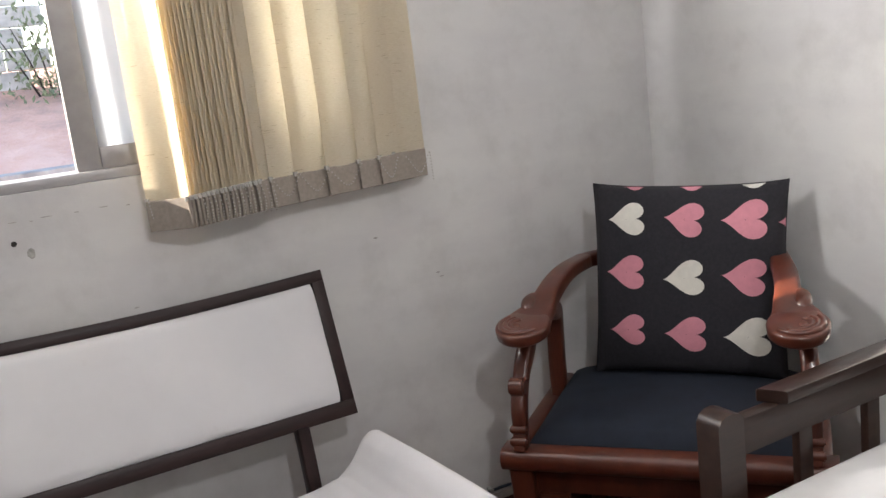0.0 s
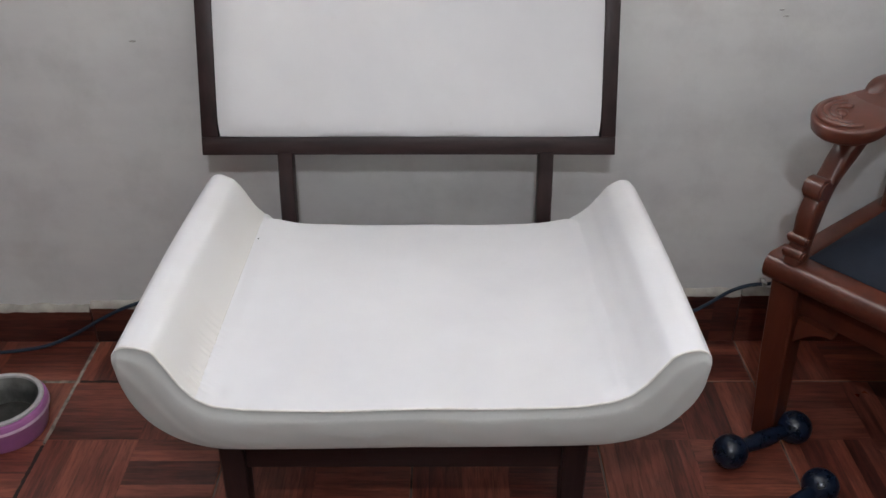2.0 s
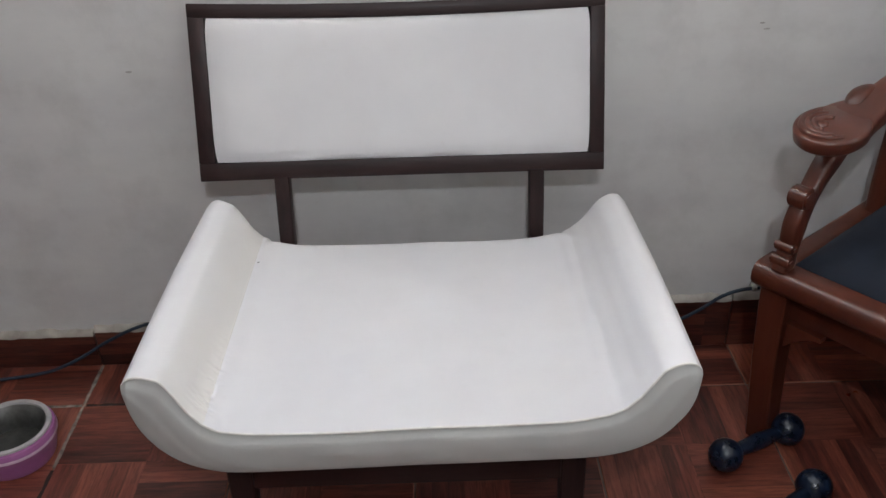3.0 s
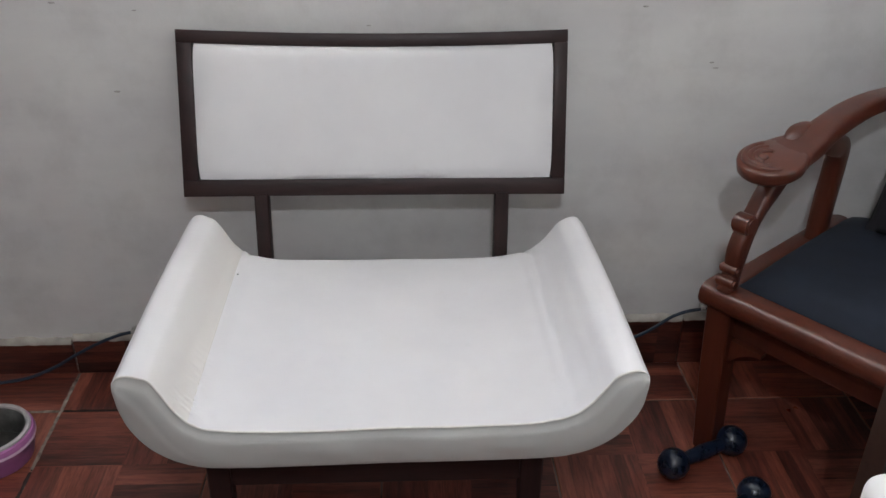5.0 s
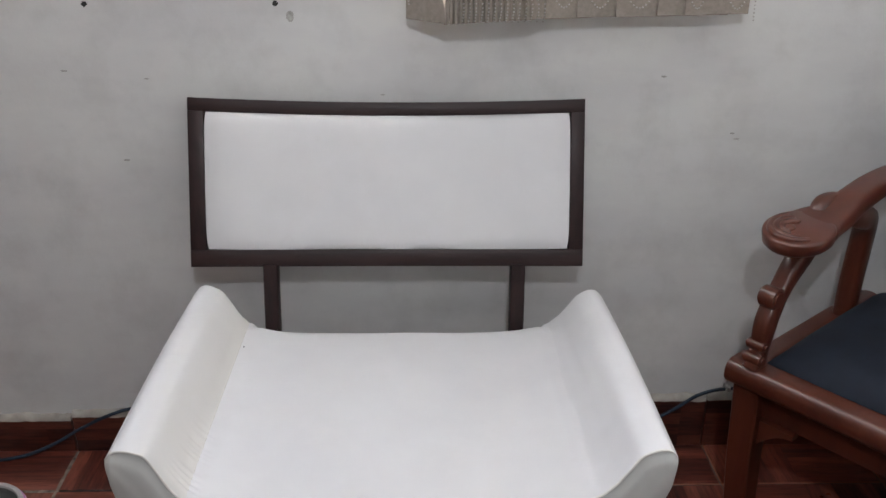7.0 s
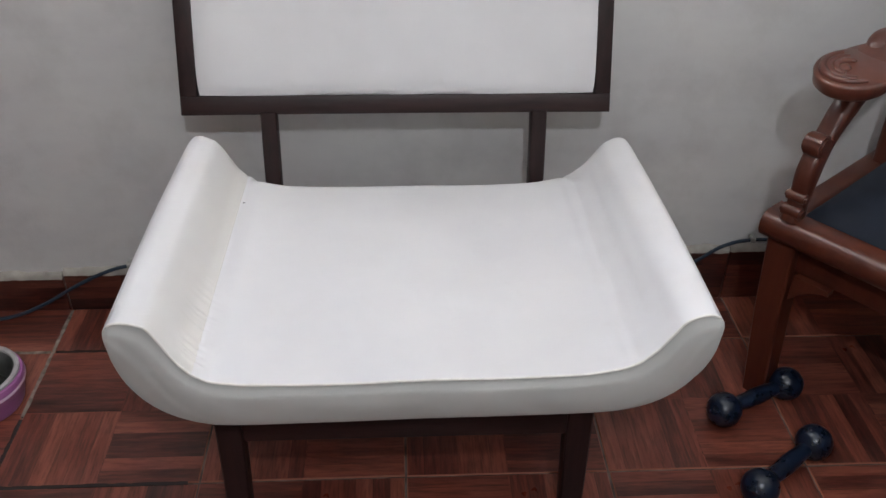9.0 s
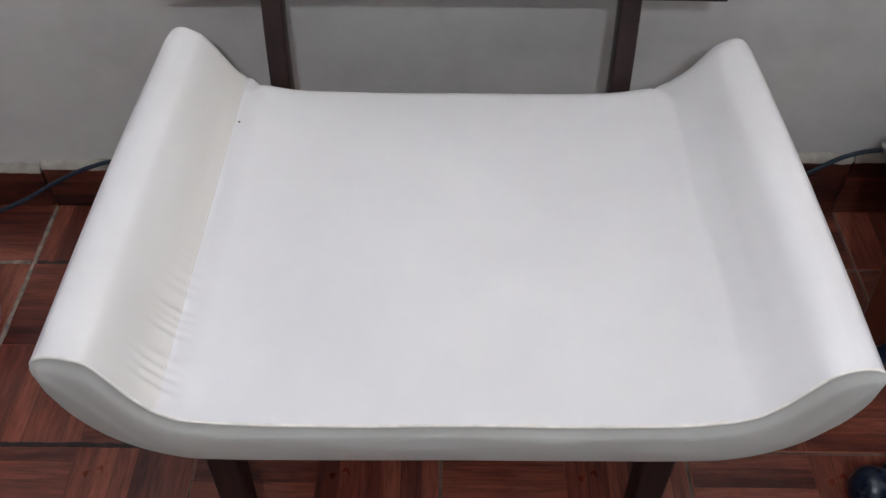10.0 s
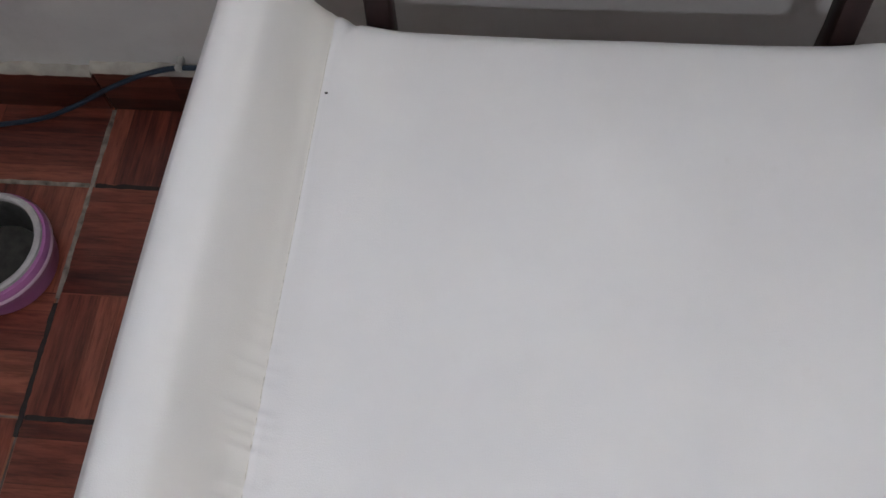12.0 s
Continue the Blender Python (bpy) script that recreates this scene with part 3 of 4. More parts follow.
for x in (-0.178, 0.324):
    rings = []
    for z, y in ((0.545, -0.124), (0.47, -0.140), (0.40, -0.150), (0.30, -0.152), (0.15, -0.145), (0.0, -0.125)):
        w = 0.0150
        rings.append([(x + a * w, y + b * 0.017, z) for a, b in rounded(12, 8)])
    part("back_post", loft(rings), DARKWOOD, chair, "dark back post running down to the floor")
for x in (-0.198, 0.327):
    s = 1 if x > 0.07 else -1
    rings = [[(x + s * d + a * w, -0.682 + b * 0.019, z) for a, b in rounded(12, 8)] for z, w, d in ((0.366, 0.020, 0), (0.26, 0.020, 0), (0.1, 0.018, 0.003), (0.0, 0.016, 0.006))]
    part("leg", loft(rings), DARKWOOD, chair)
part("apron", box((-0.178, -0.699, 0.272), (0.307, -0.672, 0.3655), 0.003), DARKWOOD_X, chair)
for x in (-0.198, 0.327):
    rings = [[(x - 0.012, y, low), (x + 0.012, y, low), (x + 0.012, y, high), (x - 0.012, y, high)] for y, low, high in ((-0.663, 0.300, 0.3645), (-0.17, 0.285, 0.3465))]
    part("side_rail", loft(rings), DARKWOOD, chair)
part("back_rail", box((-0.161, -0.165, 0.285), (0.304, -0.142, 0.3485), 0.003), DARKWOOD_X, chair)

# ---- carved armchair, set across the corner ----
ARM = Matrix.Translation((0.727, -0.302, 0)) @ Matrix.Rotation(math.atan2(-0.777, 0.63), 4, "Z")
W, D = 0.70, 0.52
armchair = thing("carved_armchair", ARM @ Vector((W / 2, D / 2, 0)), "red varnished wooden armchair with carved scroll arms and navy seat", "armchair")


def a_part(name, bm, material=REDWOOD, parent=None, label="", angle=40):
    bmesh.ops.transform(bm, matrix=ARM, verts=list(bm.verts))
    return part(name, bm, material, parent or armchair, label, angle=angle)


for left in (True, False):
    mirror = (lambda u: u) if left else (lambda u: W - u)
    a_part("front_leg", loft([[(mirror(u + a * w), 0.04 + b * w, z) for a, b in rounded(12, 9)] for u, w, z in ((0.034, 0.029, 0.365), (0.040, 0.027, 0.2), (0.054, 0.024, 0.0))]))
    a_part("back_leg", loft([[(mirror(0.09 + a * w), v + b * w, z) for a, b in rounded(12, 9)] for v, w, z in ((D - 0.03, 0.026, 0.36), (D - 0.01, 0.025, 0.15), (D + 0.02, 0.023, 0.0))]))
    # bracket under the front rail
    rings = []
    for f in np.linspace(0, 1, 8):
        u = 0.07 + 0.07 * f
        low = 0.29 - 0.045 * (1 - f) ** 2
        rings.append([(mirror(u), 0.022, low), (mirror(u), 0.042, low), (mirror(u), 0.042, 0.30), (mirror(u), 0.022, 0.30)])
    a_part("bracket", loft(rings))
    # arm: scroll at the front, sweeping up and inwards to the back
    line = smooth_line([(0.062, 0.050, 0.688, 0.057, 0.013), (0.066, 0.100, 0.694, 0.052, 0.015), (0.079, 0.150, 0.704, 0.034, 0.020), (0.082, 0.205, 0.721, 0.028, 0.022), (0.087, 0.28, 0.737, 0.027, 0.020), (0.098, 0.36, 0.746, 0.024, 0.019), (0.112, 0.48, 0.740, 0.024, 0.019)], 34)
    arm = a_part("arm", sweep([((mirror(q[0]), q[1], q[2]), q[3], q[4]) for q in line], rounded(24, 4.5), (1, 0, 0)), angle=60)
    m = Matrix.Translation((mirror(0.062), 0.054, 0.685)) @ Matrix.Rotation(radians(9), 4, "X")
    disc = lathe([(0.001, 0.0165), (0.055, 0.0165), (0.0585, 0.0150), (0.060, 0.011), (0.0585, -0.007), (0.054, -0.0125), (0.048, -0.0135), (0.001, -0.0135)], 40)
    bmesh.ops.transform(disc, matrix=m @ Matrix.Diagonal((1.03, 1.16, 1, 1)), verts=list(disc.verts))
    a_part("scroll", disc, REDWOOD, arm, "carved scroll end", angle=50)
    hand = 1 if left else -1

    def ridge(name, points, wide, high):
        """a raised carved band lying on the scroll"""
        stations = []
        for k, (u, v, h) in enumerate(smooth_line(points, 44)):
            f = k / 43
            taper = 0.25 + 0.75 * math.sin(math.pi * min(1, 0.12 + 0.8 * f)) ** 0.6
            stations.append((m @ Vector((u * hand, v, 0.0165 + h)), wide * taper, high * taper))
        rings = []
        for k, (q, w, h) in enumerate(stations):
            d = (stations[min(k + 1, 43)][0] - stations[max(k - 1, 0)][0]).normalized()
            up = m.to_3x3() @ Vector((0, 0, 1))
            side = d.cross(up).normalized()
            rings.append([q + side * (w * a) + up * (h * b) for a, b in rounded(10, 2.4)])
        a_part(name, loft(rings), REDWOOD, arm, angle=60)

    # volute that winds in to a boss, with a second band running up the arm
    for r, shift, a0, a1 in ((0.046, 0.002, 2.5, 5.7), (0.033, 0.006, 2.2, 5.5), (0.020, 0.009, 1.6, 5.0)):
        coil = [(r * math.cos(a) - 0.7 * shift, 1.12 * (r * math.sin(a) - 0.7 * shift), 0.0) for a in np.linspace(a0, a1, 14)]
        ridge("carved_volute", coil, 0.0068, 0.0075)
    boss = bmesh.new()
    bmesh.ops.create_uvsphere(boss, u_segments=16, v_segments=10, radius=1, matrix=m @ Matrix.Translation((-0.012 * hand, -0.013, 0.0165)) @ Matrix.Diagonal((0.011, 0.012, 0.006, 1)))
    a_part("carved_boss", boss, REDWOOD, arm)
    # rounded curl standing at the outer side of the neck
    curl = sweep([((mirror(q[0]), q[1], q[2]), q[3], q[4]) for q in smooth_line([(0.060, 0.120, 0.702, 0.006, 0.005), (0.054, 0.130, 0.707, 0.015, 0.014), (0.051, 0.148, 0.715, 0.018, 0.018), (0.053, 0.168, 0.720, 0.016, 0.017), (0.060, 0.186, 0.723, 0.011, 0.013), (0.068, 0.200, 0.724, 0.004, 0.004)], 22)], rounded(16, 2.6), (1, 0, 0))
    a_part("carved_curl", curl, REDWOOD, arm, angle=60)
    # carved front support, leaning back as it rises, with stepped knops
    sup = smooth_line([(0.040, 0.020, 0.412), (0.040, 0.028, 0.46), (0.040, 0.040, 0.52), (0.042, 0.080, 0.585), (0.048, 0.128, 0.64), (0.058, 0.160, 0.69)], 26)
    stations = []
    for k, q in enumerate(sup):
        f = k / 25
        wob = 0.004 * math.cos(f * 18)
        stations.append(((mirror(q[0]), q[1], q[2]), 0.016 + 0.004 * f, 0.019 + wob + 0.010 * max(0, f - 0.75) * 4))
    support = a_part("arm_support", sweep(stations, rounded(14, 4), (1, 0, 0)), angle=55)
    for q, w, h in (((0.040, 0.012, 0.432), 0.021, 0.012), ((0.040, 0.016, 0.460), 0.021, 0.010), ((0.040, 0.038, 0.555), 0.019, 0.021), ((0.048, 0.108, 0.652), 0.021, 0.017)):
        kn = bmesh.new()
        bmesh.ops.create_cone(kn, cap_ends=True, segments=18, radius1=h, radius2=h, depth=2 * w, matrix=Matrix.Translation((mirror(q[0]), q[1], q[2])) @ Matrix.Rotation(radians(90), 4, "Y"))
        bmesh.ops.bevel(kn, geom=[e for e in kn.edges if e.calc_face_angle(0) > 1], offset=0.004, segments=2, affect="EDGES")
        a_part("carved_knop", kn, REDWOOD, support)
    # rear bracket of the arm
    rear = smooth_line([(0.045, 0.365, 0.41), (0.045, 0.365, 0.50), (0.048, 0.365, 0.59), (0.055, 0.345, 0.640), (0.062, 0.295, 0.660), (0.068, 0.240, 0.685), (0.072, 0.215, 0.715)], 24)
    a_part("rear_arm_support", sweep([((mirror(q[0]), q[1], q[2]), 0.020, 0.024) for q in rear], rounded(14, 4), (1, 0, 0)))
    a_part("side_rail", box((min(mirror(0.005), mirror(0.05)), 0.058, 0.30), (max(mirror(0.005), mirror(0.05)), D, 0.414), 0.010, 3))
    a_part("back_post", loft([[(mirror(0.190 + a * 0.018), v + b * 0.018, z) for a, b in rounded(12, 6)] for v, z in ((D - 0.04, 0.38), (D - 0.045, 0.55), (D - 0.04, 0.66), (D - 0.036, 0.735))]))
# moulded front rail: nosing over a recessed apron
nose = [(0.0, 0.001, 0.368), (0.0, -0.006, 0.380), (0.0, -0.006, 0.396), (0.0, 0.0, 0.408), (0.0, 0.012, 0.414), (0.0, 0.060, 0.414), (0.0, 0.060, 0.362), (0.0, 0.012, 0.362)]
a_part("front_rail", loft([[(u, q[1], q[2]) for q in nose] for u in (-0.006, W / 2, W + 0.006)]))
a_part("apron", box((0.06, 0.036, 0.300), (W - 0.06, 0.054, 0.364), 0.003))
a_part("back_splat", box((0.24, D - 0.03, 0.42), (W - 0.24, D - 0.012, 0.742), 0.006))
crest = smooth_line([(0.110, 0.47, 0.740), (0.135, 0.498, 0.742), (0.2, 0.512, 0.748), (W / 2, 0.518, 0.754), (W - 0.2, 0.512, 0.748), (W - 0.135, 0.498, 0.742), (W - 0.110, 0.47, 0.740)], 30)
a_part("crest_rail", sweep([(q, 0.019, 0.021) for q in crest], rounded(16, 4), (0, 0, 1)))
cush = bmesh.new()
n = 30
rows = []
for j in range(n + 1):
    row = []
    for i in range(n + 1):
        a, b = 2 * i / n - 1, 2 * j / n - 1
        lift = ((1 - abs(a) ** 6) * (1 - abs(b) ** 6)) ** 0.5
        row.append(cush.verts.new((W / 2 + a * (W / 2 - 0.052), 0.275 + b * 0.232, 0.415 + 0.050 * lift + 0.010 * (1 - a * a) * (1 - b * b) + 0.002 * noise.noise((a * 3, b * 3, 5)))))
    rows.append(row)
for j in range(n):
    for i in range(n):
        cush.faces.new((rows[j][i], rows[j][i + 1], rows[j + 1][i + 1], rows[j + 1][i]))
edge = [e for e in cush.edges if len(e.link_faces) == 1]
bmesh.ops.contextual_create(cush, geom=edge)
a_part("seat_cushion", cush, VELVET, None, "navy blue velvet seat", angle=70)

# ---- heart pillow on the armchair ----
PIL = ARM @ Matrix.Translation((0.378, 0.360, 0.474)) @ Matrix.Rotation(radians(-7.5), 4, "X") @ Matrix.Rotation(radians(2.2), 4, "Y")
pillow = thing("heart_pillow", PIL @ Vector((0, 0, 0)), "square black cushion printed with pink and white hearts", "cushion")
PW, PH, PT = 0.455, 0.468, 0.055


def pillow_face(a, b, side=-1):
    """a across, b up, both from -1 to 1"""
    full = max(0.0, (1 - abs(a) ** 2.6) * (1 - abs(b) ** 2.6)) ** 0.45
    pin_x = 1 - 0.018 * (1 - b * b) + 0.02 * (abs(a) * abs(b)) ** 4
    pin_z = 1 - 0.02 * (1 - a * a) + 0.03 * (abs(a) * abs(b)) ** 4
    wr = (0.005 * noise.noise((a * 2.2, b * 2.2, 3.0)) + 0.0025 * noise.noise((a * 3 + b * 2, b * 7 - a * 3, 8.0))) * full
    return Vector((a * PW / 2 * pin_x, side * (PT * full + wr), PH / 2 + b * PH / 2 * pin_z))


def pillow_sheet(side):
    bm = bmesh.new()
    n = 34
    rows = [[bm.verts.new(PIL @ pillow_face(2 * i / n - 1, 2 * j / n - 1, side)) for i in range(n + 1)] for j in range(n + 1)]
    for j in range(n):
        for i in range(n):
            bm.faces.new((rows[j][i], rows[j][i + 1], rows[j + 1][i + 1], rows[j + 1][i]))
    return bm


bag = pillow_sheet(-1)
tmp = bpy.data.meshes.new("back_sheet")
other = pillow_sheet(1)
other.to_mesh(tmp)
other.free()
bag.from_mesh(tmp)
bmesh.ops.remove_doubles(bag, verts=list(bag.verts), dist=1e-4)
part("cover", bag, PILLOW, pillow, "black cotton cover", angle=100)


def heart(a, b, size, material, lean=0.0):
    """heart lying on its side, its tip to the left"""
    bm = bmesh.new()
    n, rings = 36, []
    for r in (1.0, 0.75, 0.5, 0.25, 0.02):
        ring = []
        for k in range(n):
            t = k * math.tau / n
            hx = 16 * math.sin(t) ** 3 / 17
            hy = (13 * math.cos(t) - 5 * math.cos(2 * t) - 2 * math.cos(3 * t) - math.cos(4 * t)) / 17
            x, z = r * (hy + 0.1) * 1.15, -r * hx * 0.92
            x, z = x * math.cos(lean) - z * math.sin(lean), x * math.sin(lean) + z * math.cos(lean)
            p = pillow_face(min(max(a + x * size / (PW / 2), -0.99), 0.99), min(max(b + z * size / (PH / 2), -0.99), 0.99))
            ring.append(PIL @ (p + Vector((0, -0.0016, 0))))
        rings.append(ring)
    part("heart", loft(rings, caps=False), material, pillow, "printed heart")


for a, b, size, lean, material in (
        (-0.622, 0.655, 0.046, 0.05, CREAM), (-0.012, 0.655, 0.048, -0.12, PINK), (0.600, 0.640, 0.054, 0.0, PINK),
        (-0.640, 0.095, 0.049, 0.02, PINK), (-0.012, 0.045, 0.050, 0.08, CREAM), (0.600, 0.060, 0.052, -0.08, PINK),
        (-0.622, -0.525, 0.045, 0.03, PINK), (0.000, -0.550, 0.051, 0.0, PINK), (0.630, -0.560, 0.055, 0.03, CREAM)):
    heart(a, b, size, material, lean)

for a, b, material in ((-0.62, 1.13, PINK), (-0.02, 1.12, PINK), (0.60, 1.12, CREAM), (1.13, 0.60, PINK), (-1.22, 0.52, PINK), (-1.2, -0.6, CREAM)):
    heart(a, b, 0.047, material)

# ---- wooden sofa with white cushion ----
sofa = thing("wooden_sofa", (1.1, -1.6, 0), "brown wooden slatted sofa with a white seat cushion", "sofa")
SX, SY = 0.788, -0.885


def sofa_arm(y):
    cap = bmesh.new()
    prof = [(-0.030, 0.0), (-0.030, 0.632), (-0.022, 0.645), (-0.010, 0.651), (0.006, 0.652), (0.020, 0.648), (0.030, 0.638), (0.030, 0.0)]
    part("front_post", loft([[(SX + 0.03 + a, y + b, z) for a, z in prof] for b in (-0.026, -0.023, 0.023, 0.026)], bm=cap), BROWNWOOD, sofa, "front post with a rounded top")
    part("arm_rail", box((SX + 0.06, y - 0.014, 0.56), (1.47, y + 0.014, 0.628), 0.003), BROWNWOOD, sofa)
    top = box((SX + 0.145, y - 0.025, 0.628), (1.49, y + 0.025, 0.652), 0.004, 2)
    for v in top.verts:
        # the end of the board is cut back at its outer corner
        v.co.x += 0.03 * max(0, 1 - (v.co.x - SX - 0.145) / 0.02) * max(0, (y - v.co.y) / 0.025)
    part("armrest", top, BROWNWOOD, sofa)
    part("back_post", box((1.43, y - 0.026, 0.0), (1.49, y + 0.026, 0.6215), 0.004), BROWNWOOD, sofa)
    part("lower_rail", box((SX + 0.06, y - 0.014, 0.22), (1.43, y + 0.014, 0.30), 0.003), BROWNWOOD, sofa)
    for x in (1.005, 1.20):
        part("arm_slat", box((x, y - 0.009, 0.30), (x + 0.036, y + 0.009, 0.56), 0.002), BROWNWOOD, sofa)


sofa_arm(SY)
sofa_arm(-2.35)
part("front_rail", box((SX + 0.005, -2.32, 0.24), (SX + 0.035, SY - 0.027, 0.32), 0.003), BROWNWOOD, sofa)
part("seat_board", box((SX + 0.04, -2.32, 0.29), (1.42, SY - 0.02, 0.318), 0.002), BROWNWOOD, sofa)
part("back_rail", box((1.44, -2.32, 0.56), (1.48, SY - 0.03, 0.6215), 0.003), BROWNWOOD, sofa)
mat = box((SX - 0.045, -2.318, 0.32), (1.42, -0.925, 0.50), 0.030, 4)
for v in mat.verts:
    v.co.z += 0.006 * noise.noise(v.co * 4)
sofa_cushion = tagged(part("sofa_cushion", mat, SHEET), "white fabric seat cushion lying on the wooden sofa", "cushion")

# ---- dumbbells, bowl, cable ----


def dumbbell(a, b, label):
    a, b = Vector(a), Vector(b)
    ob = thing("dumbbell", ((a.x + b.x) / 2, (a.y + b.y) / 2, 0), label, "dumbbell", "dumbbells on the floor")
    line = [a.lerp(b, f) for f in (0.1, 0.3, 0.5, 0.7, 0.9)]
    part("handle", tube(line, lambda f: 0.0135 + 0.0035 * math.sin(math.pi * f) ** 2, 16, 20), NAVY, ob)
    for q in (a, b):
        bm = bmesh.new()
        bmesh.ops.create_uvsphere(bm, u_segments=28, v_segments=16, radius=0.034, matrix=Matrix.Translation(q))
        part("ball", bm, NAVY, ob, angle=80)


dumbbell((0.686, -0.414, 0.034), (0.834, -0.345, 0.034), "navy vinyl-coated dumbbell beside the armchair leg")
dumbbell((0.828, -0.506, 0.034), (0.690, -0.609, 0.034), "navy vinyl-coated dumbbell on the open floor")

BOWL = (-0.776, -0.307, 0)


def turned(profile, sides=56):
    return lathe([(0.80 * r, 1.0 * z) for r, z in profile], sides, BOWL, True)


bowl = thing("pet_bowl", BOWL, "purple plastic pet bowl with a steel insert", "bowl")
part("shell", turned([(0.098, 0.0), (0.101, 0.004), (0.108, 0.030), (0.113, 0.050), (0.115, 0.052), (0.1155, 0.062), (0.112, 0.069), (0.104, 0.071), (0.102, 0.068), (0.094, 0.012), (0.094, 0.0)]), PURPLE, bowl)
part("rim_band", turned([(0.1135, 0.0495), (0.1165, 0.051), (0.1168, 0.056), (0.1150, 0.058)]), PINKRIM, bowl, "pale pink rim band")
insert = part("steel_insert", turned([(0.1045, 0.0705), (0.107, 0.0735), (0.100, 0.0745), (0.094, 0.070), (0.084, 0.030), (0.076, 0.014), (0.0005, 0.012), (0.0005, 0.009), (0.080, 0.010), (0.088, 0.028), (0.0985, 0.0695)]), STEEL, bowl, "brushed steel insert")
part("insert_rim", turned([(0.094, 0.0715), (0.0955, 0.0765), (0.101, 0.0785), (0.107, 0.0765), (0.108, 0.0725), (0.101, 0.0748)]), RIM_GREY, insert, "pale grey rolled rim")
part("residue", turned([(0.0005, 0.016), (0.05, 0.017), (0.074, 0.0165), (0.0775, 0.0175), (0.07, 0.0125), (0.0005, 0.0125)], 40), DARKFOOD, bowl, "dark residue in the bottom")

cable = thing("cable", (-0.52, -0.012, 0.1), "dark blue cable pinned along the skirting", "cable")
part("cord", tube([(-1.25, -0.12, 0.0045), (-1.0, -0.075, 0.0045), (-0.82, -0.05, 0.010), (-0.74, -0.034, 0.030), (-0.66, -0.024, 0.074), (-0.59, -0.020, 0.108), (-0.53, -0.018, 0.124), (-0.46, -0.018, 0.118), (-0.3, -0.02, 0.085), (0.0, -0.03, 0.035), (0.3, -0.03, 0.03), (0.55, -0.025, 0.048), (0.68, -0.021, 0.085), (0.73, -0.020, 0.112), (0.785, -0.018, 0.150), (0.85, -0.016, 0.164), (0.95, -0.018, 0.158), (1.1, -0.03, 0.12)], 0.0042, 8, 160), CABLE, cable)
for x, z in ((-0.532, 0.126), (0.85, 0.166)):
    part("clip", box((x - 0.006, -0.025, z - 0.006), (x + 0.005, -0.0005, z + 0.006), 0.003), SMUDGE, cable, "grey cable clip")

# ---- outside the window ----
ground = bmesh.new()
nx, ny = 40, 30
rows = []
for j in range(ny + 1):
    y = 0.15 + 60 * (j / ny) ** 2.2
    row = []
    for i in range(nx + 1):
        x = -45 + 90 * i / nx
        z = -0.4 if y < 4.5 else 0.62 + 0.30 * min(y - 4.5, 4.0) + 0.02 * max(0, y - 8.5)
        row.append(ground.verts.new((x, y, z + (0.10 * noise.noise((x * 0.9, y * 0.9, 0)) if y > 4.5 else 0))))
    rows.append(row)
for j in range(ny):
    for i in range(nx):
        ground.faces.new((rows[j][i], rows[j][i + 1], rows[j + 1][i + 1], rows[j + 1][i]))
tagged(part("ground", ground, EARTH), "bare reddish earth bank rising behind the house", "ground", kind="structure")
kerb = tagged(part("kerb", box((-8, 4.3, -0.5), (8, 4.55, 0.94), 0.02), CONCRETE), "weathered grey concrete retaining kerb", "kerb", kind="structure")
yard_wall = thing("block_wall", (-1.2, 7.6, 1.4), "whitewashed concrete block wall on the earth bank", "wall", kind="structure")
part("core", box((-7.0, 7.62, 1.0), (0.45, 7.75, 4.2)), CONCRETE, yard_wall)
unit = box((0, 0, 0), (0.39, 0.06, 0.19), 0.008, 1)
bm_me = bpy.data.meshes.new("block")
unit.to_mesh(bm_me)
unit.free()
bm_me.materials.append(BLOCK)
for j in range(11):
    for i in range(9):
        ob = new("block", bm_me)
        ob.location = (-2.9 + 0.4 * i + (0.2 if j % 2 else 0), 7.57 + random.uniform(-0.008, 0.008), 1.52 + 0.2 * j)
        ob.parent = yard_wall
        ob.matrix_parent_inverse = yard_wall.matrix_world.inverted()
shrub = thing("shrub", (0.75, 7.2, 1.3), "scrubby green shrub on the earth bank", "shrub")
leaves = bmesh.new()
rng = random.Random(4)
for k in range(900):
    q = Vector((rng.gauss(0.95, 0.26), rng.gauss(7.3, 0.2), 1.40 + abs(rng.gauss(0.3, 0.45))))
    m = Matrix.Translation(q) @ Euler((rng.uniform(0, 6), rng.uniform(0, 6), rng.uniform(0, 6))).to_matrix().to_4x4()
    s = rng.uniform(0.02, 0.05)
    leaves.faces.new([leaves.verts.new(m @ Vector(c)) for c in ((-s, 0, 0), (0, -s * 0.4, 0.004), (s, 0, 0), (0, s * 0.4, 0.004))])
part("crown", leaves, LEAF, shrub, smooth=False)
for k in range(6):
    part("stem", tube([(0.85 + 0.04 * k - 0.1, 7.3, 1.35), (0.8 + 0.1 * k - 0.2, 7.3, 1.7), (0.7 + 0.16 * k - 0.3, 7.28, 2.1)], lambda f: 0.014 - 0.01 * f, 6, 8), BROWNWOOD, shrub)

